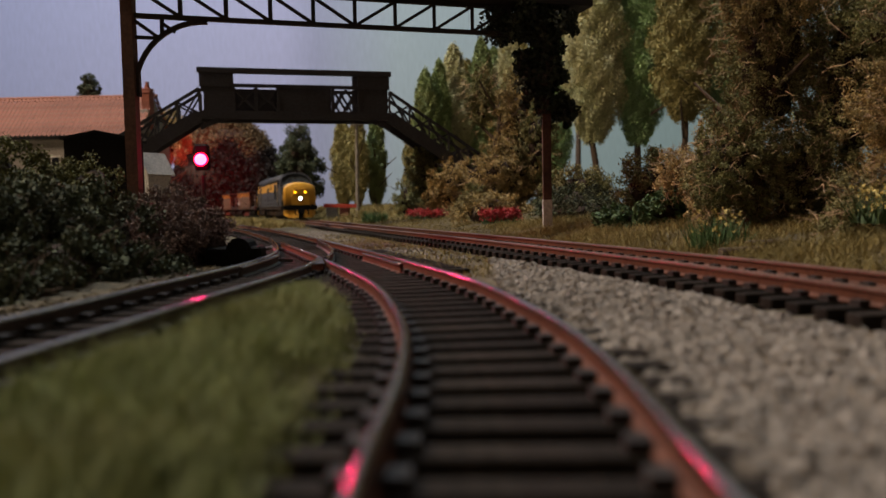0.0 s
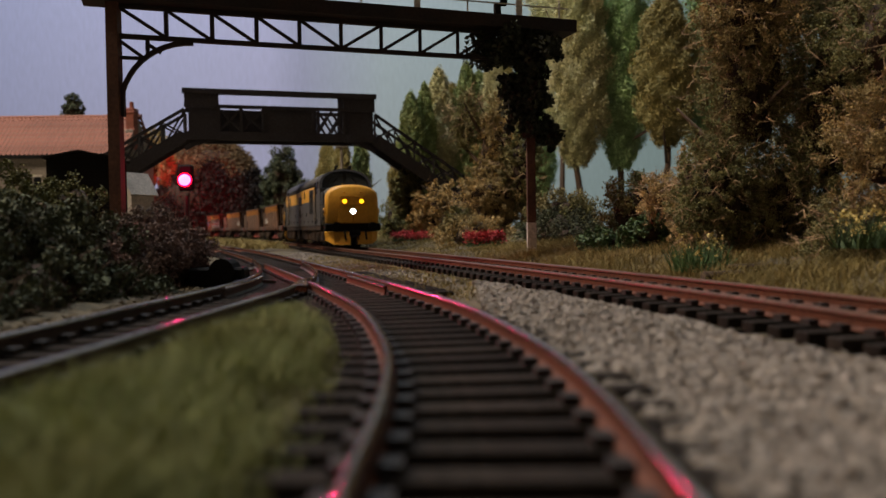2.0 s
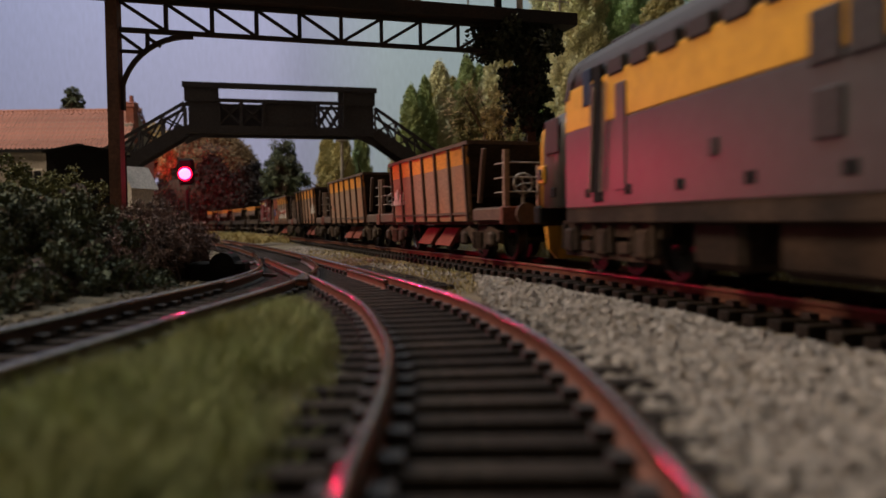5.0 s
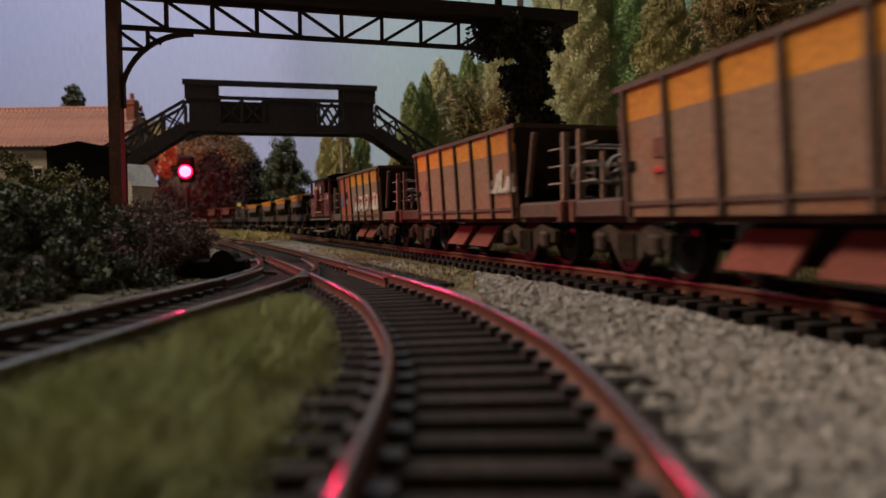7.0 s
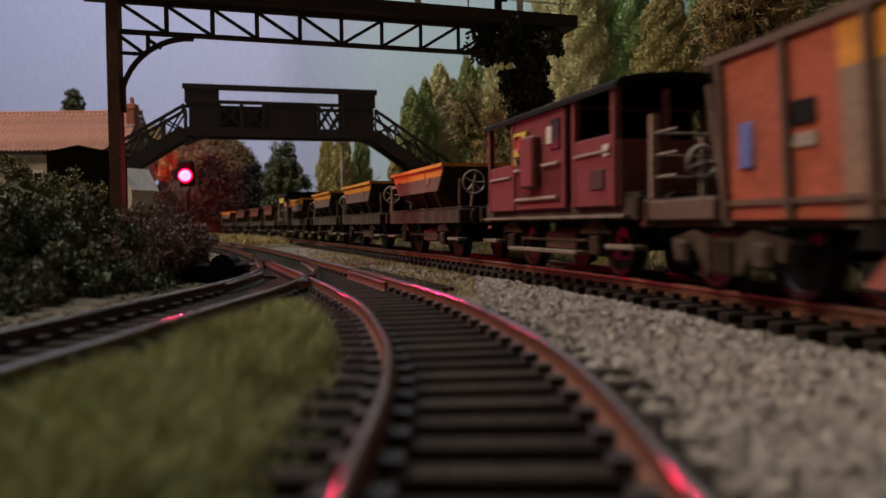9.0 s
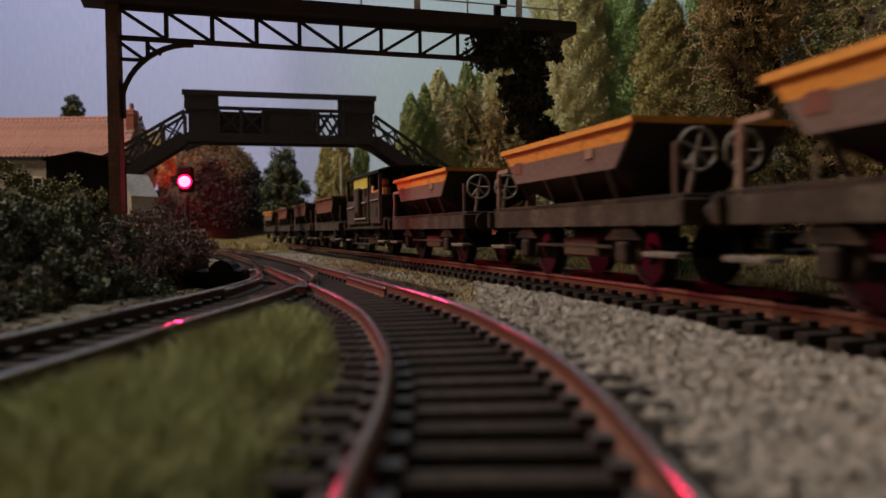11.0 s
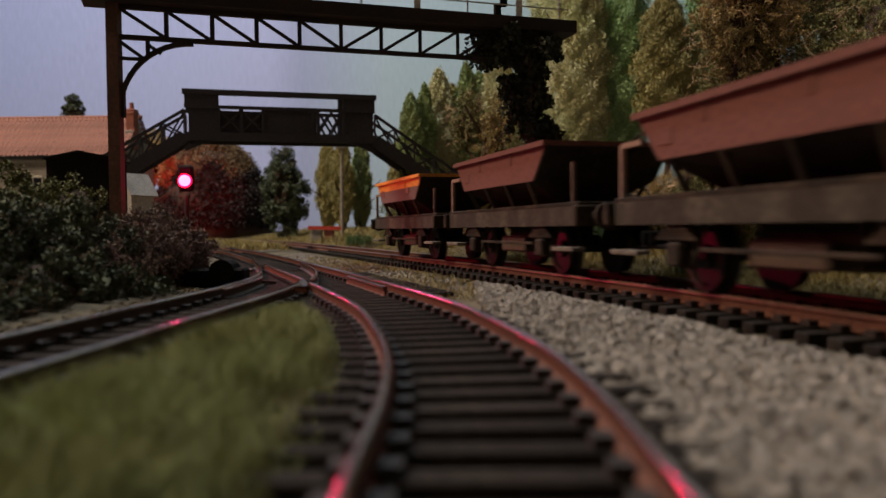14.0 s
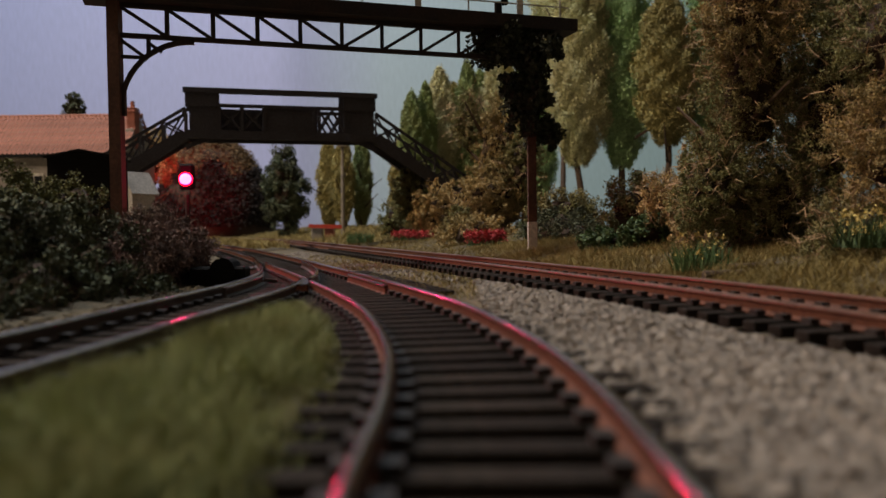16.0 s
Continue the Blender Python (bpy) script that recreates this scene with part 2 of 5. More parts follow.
def loft(bm, rings, mi=None, caps=True):
    """Skin between closed rings of points; mi gives a material for each side."""
    vs = [[bm.verts.new(p) for p in r] for r in rings]
    n = len(vs[0])
    for a, b in zip(vs[:-1], vs[1:]):
        for i in range(n):
            f = bm.faces.new((a[i], a[(i + 1) % n], b[(i + 1) % n], b[i]))
            f.material_index = mi[i] if mi else 0
    if caps:
        bm.faces.new(vs[0][::-1])
        bm.faces.new(vs[-1])
    bmesh.ops.recalc_face_normals(bm, faces=bm.faces)
    return bm


def prism(bm, pts, axis, lo, hi, mi=0):
    """A flat outline (two coordinates a point) pushed out along an axis."""
    def put(p, w):
        q = list(p)
        q.insert("xyz".index(axis), w)
        return q
    k = len(bm.faces)
    loft(bm, [[put(p, lo) for p in pts], [put(p, hi) for p in pts]])
    bm.faces.ensure_lookup_table()
    for f in bm.faces[k:]:
        f.material_index = mi
    return bm


def smooth(ob):
    for q in ob.data.polygons:
        q.use_smooth = True
    return ob


def raw(name, verts, faces, material, parent=None, label=""):
    me = bpy.data.meshes.new(name)
    me.from_pydata((np.asarray(verts, float) * MM).tolist(), [], faces)
    me.materials.append(M[material])
    ob = new(name, me)
    ob.parent = parent
    return tagged(ob, label)


def scatter(name, pts, size, material, rng, parent=None, label="", flat=0.0, long=1.0, quad=True):
    """Many small loose leaves at pts, each turned at random."""
    n = len(pts)
    a = rng.normal(size=(n, 3))
    a[:, 2] *= 1 - flat
    a /= np.linalg.norm(a, axis=1)[:, None]
    b = np.cross(a, rng.normal(size=(n, 3)))
    b /= np.linalg.norm(b, axis=1)[:, None] + 1e-9
    s = (size * rng.uniform(0.55, 1.35, n))[:, None]
    if quad:
        v = np.stack([pts + a * s * long, pts + b * s * 0.6, pts - a * s * long, pts - b * s * 0.6], 1).reshape(-1, 3)
        f = np.arange(4 * n).reshape(n, 4)
    else:
        v = np.stack([pts + a * s * long, pts + b * s * 0.6, pts - b * s * 0.6], 1).reshape(-1, 3)
        f = np.arange(3 * n).reshape(n, 3)
    return raw(name, v, f.tolist(), material, parent, label)


def clump_points(rng, centre, radii, n, lumps, lump, shell=0.55):
    """Points for leaves: clumps over an uneven ellipsoid, thicker towards its outside."""
    d = rng.normal(size=(lumps, 3))
    d /= np.linalg.norm(d, axis=1)[:, None]
    c = d * (rng.uniform(shell, 1.0, (lumps, 1))) * np.asarray(radii) + np.asarray(centre)
    pick = rng.integers(0, lumps, n)
    q = rng.normal(size=(n, 3))
    q /= np.linalg.norm(q, axis=1)[:, None]
    r = lump * rng.uniform(0.6, 1.4, lumps)[pick][:, None]
    return c[pick] + q * r * rng.uniform(0.35, 1.0, (n, 1))


# ---- track plan ----
def curve_through(nodes, step=1.0):
    """A smooth line through nodes (x, y), even steps apart."""
    p = np.asarray(nodes, float)
    p = np.vstack([2 * p[0] - p[1], p, 2 * p[-1] - p[-2]])
    out = []
    for i in range(1, len(p) - 2):
        m = max(2, int(np.linalg.norm(p[i + 1] - p[i]) / step))
        t = np.linspace(0, 1, m, endpoint=False)[:, None]
        out.append(0.5 * (2 * p[i] + (p[i + 1] - p[i - 1]) * t + (2 * p[i - 1] - 5 * p[i] + 4 * p[i + 1] - p[i + 2]) * t ** 2
                          + (3 * p[i] - p[i - 1] - 3 * p[i + 1] + p[i + 2]) * t ** 3))
    q = np.vstack(out + [p[-2:-1]])
    for _ in range(int(12 / step)):
        q[1:-1] = 0.25 * q[:-2] + 0.5 * q[1:-1] + 0.25 * q[2:]
    return q


def lengths(line):
    return np.r_[0, np.cumsum(np.hypot(*np.diff(line, axis=0).T))]


def side(line, d):
    """The line moved d to its right."""
    t = np.gradient(line, axis=0)
    t /= np.linalg.norm(t, axis=1)[:, None]
    return line + np.c_[t[:, 1], -t[:, 0]] * d


# main line: a gentle curve that swings away behind the hedge
POLY = (313.17, -1164.94, 1506.59, -887.32, -83.54, 78.35)
ys = np.arange(-50.0, 1250.0, 2.0)
main = np.c_[np.polyval(POLY, ys / 1000), ys]
head = math.atan2(*(main[0] - main[4]))
back = np.array([[main[0][0] + math.sin(head) * k, main[0][1] + math.cos(head) * k] for k in range(700, 0, -2)])
end, ang = main[-1], math.atan2(*(main[-1] - main[-2])[::-1])
bend = []
for k in range(900):
    ang = min(ang + 2 / 430.0, math.pi - 0.02)
    end = end + 2 * np.array([math.cos(ang), math.sin(ang)])
    bend.append(end)
MAIN = np.vstack([back, main, bend])
MAIN_S = lengths(MAIN)
MAIN_S -= np.interp(0, MAIN[:1000, 1], MAIN_S[:1000])
MAIN_Z = 0.6
NEAR = curve_through([(3.3, 8), (3.3, 36), (3.7, 56), (2.7, 78), (-0.4, 100), (-4.9, 124), (-11.7, 149), (-22.8, 185), (-30, 208),
                      (-48.8, 264.5), (-72.4, 336), (-114, 453), (-160, 570), (-245, 780), (-330, 980)])
LEFT = curve_through([(-49, 40), (-47, 70), (-45.2, 95), (-43.6, 120), (-41.7, 150), (-41, 178), (-42.2, 205), (-46.5, 235),
                      (-54, 268), (-64, 305), (-72.4, 336)])


def on_main(s):
    return np.array([np.interp(s, MAIN_S, MAIN[:, 0]), np.interp(s, MAIN_S, MAIN[:, 1])])

rng = np.random.default_rng(7)


def offset_from(line, pts):
    """How far pts lie to the right of a line (signed)."""
    q = line[::8]
    t = np.gradient(q, axis=0)
    t /= np.linalg.norm(t, axis=1)[:, None]
    out = np.empty(len(pts))
    for i in range(0, len(pts), 4000):
        d = pts[i:i + 4000, None, :] - q[None]
        k = (d ** 2).sum(2).argmin(1)
        e = d[np.arange(len(k)), k]
        out[i:i + 4000] = e[:, 0] * t[k, 1] - e[:, 1] * t[k, 0]
    return out


def ripple(x, y, s):
    return np.sin(x / s + 1.3 * np.sin(y / s * 0.7)) * np.cos(y / s * 1.1 + 0.8 * np.sin(x / s * 0.6))


def ground_height(x, y):
    p = np.c_[x, y]
    m = offset_from(MAIN, p)
    z = np.full(len(p), -3.9) + 0.35 * ripple(x, y, 9) + 0.25 * ripple(x + 50, y, 4)
    z += 0.9 * np.exp(-((m + 32) / 9.0) ** 2) - 0.7 * np.exp(-((m + 16) / 5.0) ** 2)
    z += np.clip((m - 20) / 60.0, 0, 1.6) * 9.0 + np.clip(m - 20, 0, 30) / 30 * 0.8 * ripple(x, y, 14)
    a = offset_from(LEFT, p)
    z += np.where((y < 420) & (y > 20), np.clip((-a - 17) / 40.0, 0, 1) * 4.0, 0)
    hump = np.clip(1 - (np.abs((x + 21) / 13.0)) ** 2, 0, 1) * np.clip((150 - y) / 60, 0, 1)
    z += 1.6 * hump
    return np.maximum(z, -4.6)


gx = np.r_[np.arange(-2400, -300, 60), np.arange(-300, -120, 12), np.arange(-120, 160, 3.0), np.arange(160, 420, 10), np.arange(420, 1501, 60)]
gy = np.r_[np.arange(-700, 0, 50), np.arange(0, 320, 3.0), np.arange(320, 800, 10), np.arange(800, 1901, 50)]
GX, GY = np.meshgrid(gx, gy)
GZ = ground_height(GX.ravel(), GY.ravel())
nx, ny = len(gx), len(gy)
idx = np.arange(nx * ny).reshape(ny, nx)
quads = np.stack([idx[:-1, :-1], idx[:-1, 1:], idx[1:, 1:], idx[1:, :-1]], -1).reshape(-1, 4)
ground = smooth(raw("ground", np.c_[GX.ravel(), GY.ravel(), GZ], quads.tolist(), "ground"))
tagged(ground, "brown scatter-covered model railway ground beside the tracks", "ground", kind="structure")


# ---- room and backdrop ----
def slab(name, c, s, material, label):
    return tagged(part(name, box(bmesh.new(), c, s, 4), material), label, "wall", kind="structure")


slab("backdrop", (-460, 1960, 690), (3960, 20, 1500), "sky", "painted lilac and pale blue sky backdrop board")
slab("wall_west", (-2480, 500, 900), (60, 3400, 3000), "roomwall", "plain beige room wall")
slab("wall_east", (1560, 500, 900), (60, 3400, 3000), "roomwall", "plain beige room wall")
slab("wall_south", (-450, -1230, 900), (4000, 60, 3000), "roomwall", "plain beige room wall")
slab("wall_north", (-450, 2230, 900), (4000, 60, 3000), "roomwall", "plain beige room wall")
slab("ceiling", (-450, 500, 2430), (4100, 3500, 60), "roomwall", "plain pale room ceiling")
slab("floor", (-450, 500, -640), (4100, 3500, 60), "board", "dark room floor below the layout")
slab("baseboard", (-450, 600, -20), (3800, 2560, 24), "board", "wooden baseboard under the layout")

# ---- tracks ----
RAIL = [(-0.54, -0.5), (-0.44, -0.22), (-0.22, -0.05), (0, 0), (0.22, -0.05), (0.44, -0.22), (0.54, -0.5), (0.5, -0.75), (0.22, -0.95), (0.22, -1.95), (0.85, -2.3), (0.85, -2.5), (-0.85, -2.5), (-0.85, -2.3),
        (-0.22, -1.95), (-0.22, -0.95), (-0.5, -0.75)]


def rail_part(line, z, parent, mats=("rail", "railtop"), label="rusty rail with a worn head"):
    t = np.gradient(line, axis=0)
    t /= np.linalg.norm(t, axis=1)[:, None]
    n = np.c_[t[:, 1], -t[:, 0]]
    bm = bmesh.new()
    rings = [[(p[0] + q[0] * u, p[1] + q[1] * u, z + v) for u, v in RAIL] for p, q in zip(line, n)]
    loft(bm, rings, [1] * 6 + [0] * 11)
    for f in bm.faces:
        f.smooth = f.material_index == 1
    return part("rail", bm, mats, parent, label)


def sleeper_mesh(length):
    bm = bmesh.new()
    box(bm, (0, 0, -3.35), (length, 2.8, 1.7), 0.18)
    return as_mesh("sleeper", bm, "sleeper")


SLEEPER = sleeper_mesh(31.0)
LONG_SLEEPER = sleeper_mesh(46.0)


def lay_track(name, label, line, z, lo, hi, rails, parts_to, long_range=None, skip=None, mats=("rail", "railtop")):
    tr = thing(name, label, "railway track")
    s = lengths(line)
    for r in rails:
        rail_part(r, z, tr, mats)
    chairs, extra = bmesh.new(), bmesh.new()
    t = np.gradient(line, axis=0)
    for k, d in enumerate(np.arange(lo, hi, 6.0)):
        p = (np.interp(d, s, line[:, 0]), np.interp(d, s, line[:, 1]))
        if skip and skip(p):
            continue
        a = math.atan2(np.interp(d, s, t[:, 1]), np.interp(d, s, t[:, 0])) - math.pi / 2
        m = pose(p[0] * MM, p[1] * MM, z * MM, 0, 0, math.degrees(a) + random.uniform(-0.8, 0.8))
        w = Matrix.Translation((p[0], p[1], z)) @ Matrix.Rotation(a, 4, "Z")
        long = long_range and long_range[0] < p[1] < long_range[1]
        if d < parts_to:
            o = new("sleeper", LONG_SLEEPER if long else SLEEPER)
            o.parent, o.matrix_basis = tr, m
        else:
            box(extra, (0, 0, -3.35), (31, 2.8, 1.7), 0, 0, w)
        if p[1] < 520:
            for x in (-8.25, 8.25):
                for e in (-1.45, 1.45):
                    box(chairs, (x + e, 0, -2.15), (1.5, 1.9, 0.9), 0, 0, w)
    if len(chairs.verts):
        tagged(part("rail_chair", chairs, "chair", tr), kind="stuff")
    if len(extra.verts):
        tagged(part("far_sleeper", extra, "sleeper", tr), kind="stuff")
    return tr


def cut(line, lo, hi):
    s = lengths(line)
    return line[(s >= lo) & (s <= hi)]


# the near line with its turnout
NS = lengths(NEAR)
near_track = lay_track("near_track", "curved dark-sleepered siding track with rusty rails", NEAR, 0, 2, 1000,
                       [cut(side(NEAR, 8.25), 0, 900), cut(side(NEAR, -8.25), 0, 182), cut(side(NEAR, -8.25), 190, 292)], 420,
                       long_range=(172, 262))
LEFT_RIGHT = side(LEFT, 8.25)
left_track = lay_track("left_track", "dull siding track that joins at a turnout", LEFT, 0, 0, 140,
                       [side(LEFT, -8.25), LEFT_RIGHT[LEFT_RIGHT[:, 1] < 186], LEFT_RIGHT[(LEFT_RIGHT[:, 1] > 194) & (LEFT_RIGHT[:, 1] < 300)]],
                       140, mats=("darkrail", "railtop"))
far_left = side(NEAR, -8.25)
rail_part(far_left[far_left[:, 1] > 338], 0, near_track)
# check rails and the crossing nose
rail_part(cut(side(NEAR, 6.2), 168, 214), -0.45, near_track, label="short check rail")
wing = side(LEFT, -6.2)
rail_part(wing[(wing[:, 1] > 168) & (wing[:, 1] < 212)], -0.1, left_track, ("darkrail", "railtop"), "short check rail")
nose = bmesh.new()
prism(nose, [(-33.6, 171), (-30.0, 173), (-34.2, 196), (-35.4, 196)], "z", -2.0, -0.15)
part("crossing_nose", nose, ("railtop",), near_track, "worn metal crossing nose")

main_start = int(np.searchsorted(MAIN[:1000, 1], -300))
MAIN_VIS = MAIN[main_start:1880]
main_track = lay_track("main_track", "main line track with bright rust-red rails on thick black sleepers", MAIN_VIS, MAIN_Z, 250, 2900,
                       [side(MAIN_VIS, 8.25), side(MAIN_VIS, -8.25)], 990, mats=("rail", "maintop"))
MS = lengths(MAIN_VIS)


# ---- ballast and grass ----
def stones(name, pts, size, label, material="stone"):
    """Small angular stones, each a squashed uneven octahedron."""
    n = len(pts)
    base = np.array([(1, 0, 0), (-1, 0, 0), (0, 1, 0), (0, -1, 0), (0, 0, 1), (0, 0, -1)], float)
    v = base[None] * rng.uniform(0.6, 1.25, (n, 6, 1)) * (size * rng.uniform(0.5, 1.4, (n, 1, 1))) + rng.normal(0, 0.16 * size, (n, 6, 3))
    e1 = rng.normal(size=(n, 3))
    e1 /= np.linalg.norm(e1, axis=1)[:, None]
    e2 = np.cross(e1, rng.normal(size=(n, 3)))
    e2 /= np.linalg.norm(e2, axis=1)[:, None]
    turn = np.stack([e1, e2, np.cross(e1, e2)], 2)
    v = np.einsum("nij,nkj->nki", turn, v) * np.array([1, 1, 0.85]) + pts[:, None, :]
    f = np.array([(0, 2, 4), (2, 1, 4), (1, 3, 4), (3, 0, 4), (2, 0, 5), (1, 2, 5), (3, 1, 5), (0, 3, 5)])
    faces = (f[None] + 6 * np.arange(n)[:, None, None]).reshape(-1, 3)
    return tagged(raw(name, v.reshape(-1, 3), faces.tolist(), material), label, "ballast", kind="stuff")


def in_plan(n, x0, x1, y0, y1, keep):
    x, y = rng.uniform(x0, x1, n), rng.uniform(y0, y1, n)
    p = np.c_[x, y]
    p = p[keep(p)]
    return np.c_[p, ground_height(p[:, 0], p[:, 1])]


def between(p):
    return (offset_from(NEAR, p) > 12.5) & (offset_from(MAIN, p) < -17.5)


def gravel(p):
    return between(p) & (p[:, 1] < 205 + 30 * ripple(p[:, 0], p[:, 1], 11))


pts = in_plan(85000, 8, 75, 18, 245, gravel)
pts[:, 2] += rng.uniform(0, 1.0, len(pts))
stones("ballast", pts, 0.8, "loose pale grey ballast stones between the tracks")
pts = in_plan(16000, -95, 45, 220, 520, between)
stones("fine_ballast", pts, 0.7, "fine grey ballast stones along the main line")
pts = in_plan(30000, -120, 12, 20, 420, lambda p: (np.abs(offset_from(NEAR, p)) < 15) | (np.abs(offset_from(LEFT, p) + 0) < 24))
pts[:, 2] -= 0.35
stones("dark_ballast", pts, 0.6, "dark dirty ballast among the siding sleepers", "ground")
pts = in_plan(9000, -75, -30, 60, 290, lambda p: (offset_from(LEFT, p) < -14) & (offset_from(LEFT, p) > -26))
# Takes the darker soil colour so the hedge's shade is painted in.
stones("verge_ballast", pts, 0.7, "ballast along the hedge foot, darkened for the hedge's shade", "ground")
pts = in_plan(14000, -60, 110, 60, 600, lambda p: (np.abs(offset_from(MAIN, p)) < 16))
pts[:, 2] -= 0.2
stones("main_ballast", pts, 0.65, "brown dusty ballast between main line sleepers", "ground")


def blades(name, pts, height, width, material, label, lean=0.5):
    n = len(pts)
    a = rng.uniform(0, 6.3, n)
    d = np.c_[np.cos(a), np.sin(a), np.zeros(n)] * width * rng.uniform(0.7, 1.3, (n, 1))
    tip = np.c_[rng.normal(0, lean, (n, 2)), np.ones(n)] * height * rng.uniform(0.5, 1.2, (n, 1))
    mid = tip * np.array([0.35, 0.35, 0.55])
    v = np.stack([pts - d, pts + d, pts + mid + d * 0.7, pts + mid - d * 0.7, pts + tip], 1).reshape(-1, 3)
    k = 5 * np.arange(n)
    f = [(i, i + 1, i + 2, i + 3) for i in k] + [(i + 3, i + 2, i + 4) for i in k]
    return tagged(raw(name, v, f, material), label, "grass", kind="stuff")


def tuft(p):
    """Taller in the middle of the patch, sparse and low at its rim."""
    rim = np.minimum(-13.0 - offset_from(NEAR, p), offset_from(LEFT, p) - 11.5)
    return np.clip(np.minimum(rim / 6.0, (158 - p[:, 1]) / 14.0), 0, 1)


pts = in_plan(120000, -48, -2, 20, 160, lambda p: tuft(p) > 0.02)
full = tuft(pts[:, :2])
pick = rng.uniform(0, 1, len(pts)) < (0.3 + 0.7 * full) * (0.62 + 0.38 * ripple(pts[:, 0] + 30, pts[:, 1], 8))
pts, full = pts[pick], full[pick]
pts[:, 2] += 0.4 * ripple(pts[:, 0], pts[:, 1], 5)
blades("grass", pts, 4.0 * (0.35 + 0.65 * full)[:, None], 0.075, "grass", "tufts of pale olive static grass between the tracks", 0.38)
pts = in_plan(22000, -70, 70, 150, 420, lambda p: between(p) & (ripple(p[:, 0] + 7, p[:, 1], 15) > -0.5) & (p[:, 1] > 165))
blades("dry_grass", pts, 1.7, 0.12, "drygrass", "short dry grass between the ballast and the main line", 0.9)
pts = in_plan(95000, -120, 190, 60, 760, lambda p: (offset_from(MAIN, p) > 21) & (offset_from(MAIN, p) < 95) & (ripple(p[:, 0], p[:, 1], 17) > -0.75))
blades("bank_grass", pts, 2.4, 0.13, "drygrass", "straw-coloured grass on the bank beside the main line", 0.9)

pts = in_plan(70000, 15, 150, 130, 400, lambda p: (offset_from(MAIN, p) > 20) & (offset_from(MAIN, p) < 75) & (ripple(p[:, 0] + 9, p[:, 1], 9) > -0.1))
blades("bank_tufts", pts, 4.2, 0.1, "drygrass", "longer straw and olive tufts on the bank", 0.7)
pts = in_plan(26000, -420, -40, 620, 1250, lambda p: (np.abs(offset_from(MAIN, p)) > 18) & (ripple(p[:, 0], p[:, 1], 23) > -0.6))
blades("far_verge_grass", pts, 6.5, 0.4, "drygrass", "rough straw and olive grass along the far verge", 0.8)


# ---- signal gantry ----
def signal_gantry():
    g = thing("signal_gantry", "dark rusty lattice signal gantry standing over the tracks, one post ivy-covered", "gantry")
    a, u = Vector((-122, 300, 0)), Vector((142.5, 47, 0))
    d = u.normalized()
    nrm = Vector((-d.y, d.x, 0))

    def at(k, z, off=0.0):
        p = a + u * k + nrm * off
        return (p.x, p.y, z)
    bm = bmesh.new()
    bar(bm, at(-0.012, -5), at(-0.012, 108), 4.4, 4.4)
    bar(bm, at(-0.012, -5), at(-0.012, 4), 7, 7)
    part("post", bm, "post", g, "rust-brown square post")
    bm = bmesh.new()
    bar(bm, at(1.139, 14), at(1.139, 104), 3.7, 3.7)
    part("post", bm, "post", g, "rust-brown square post")
    bm = bmesh.new()
    bar(bm, at(1.139, -2), at(1.139, 14), 4.0, 4.0)
    part("post_base", bm, "white", g, "white-painted post foot")
    for z, h, nm in ((86.6, 1.7, "bottom_chord"), (98.0, 1.6, "top_chord")):
        bm = bmesh.new()
        bar(bm, at(-0.0, z), at(1.12, z), 2.0, h)
        part(nm, bm, "gantry", g)
    step = 0.1138
    for i in range(1, 10):
        bm = bmesh.new()
        bar(bm, at(i * step, 86.4), at(i * step, 98), 1.2, 1.5)
        part("upright", bm, "gantry", g)
    for i in range(0, 10):
        bm = bmesh.new()
        lo, hi = (1, 0) if i < 5 else (0, 1)
        bar(bm, at((i + hi) * step if i >= 5 else i * step, 97.6), at((i + lo) * step if i < 5 else i * step, 86.9), 1.0, 1.25)
        part("diagonal", bm, "gantry", g)
    bm = bmesh.new()
    bar(bm, at(-0.085, 101.6), at(1.27, 101.6), 15, 5.4)
    part("deck", bm, "gantry", g, "thick dark walkway deck")
    # curved bracket in the corner
    bm = bmesh.new()
    rings = []
    for i in range(13):
        w = i / 12 * math.pi / 2
        r0, r1 = 27.9, 26.1
        ring = []
        for rr, off in ((r0, -1.0), (r1, -1.0), (r1, 1.0), (r0, 1.0)):
            ring.append(at((27 - rr * math.cos(w)) / 150.0, 58.5 + rr * math.sin(w), off))
        rings.append(ring)
    loft(bm, rings)
    part("bracket", bm, "gantry", g, "curved corner bracket")
    for z0, k1, z1 in ((78.5, 0.055, 78.5), (85, 0.065, 78), (84.5, 0.10, 81)):
        bm = bmesh.new()
        bar(bm, at(0.0 if k1 < 0.09 else 0.065, z0), at(k1, z1), 1.4, 1.2)
        part("bracket_strut", bm, "gantry", g)
    bm = bmesh.new()
    bar(bm, at(0.068, 79), at(0.068, 86), 1.3, 1.3)
    part("bracket_strut", bm, "gantry", g)
    bm = bmesh.new()
    bar(bm, at(0.004, 56), at(0.004, 66), 2.0, 2.2)
    part("bracket_foot", bm, "gantry", g)
    for i, k in enumerate((0.34, 0.62, 0.78, 0.93, 1.09, 1.22)):
        bm = bmesh.new()
        thick = 2.6 if i in (2, 4) else 0.7
        bar(bm, at(k, 104, -5), at(k, 132, -5), thick, thick)
        part("railing_post", bm, "white", g, "off-white railing post")
    for z in (109.5, 115):
        bm = bmesh.new()
        bar(bm, at(0.3, z, -5), at(1.25, z, -5), 0.5, 0.5)
        part("handrail", bm, "white", g, "thin off-white handrail")
    bm = bmesh.new()
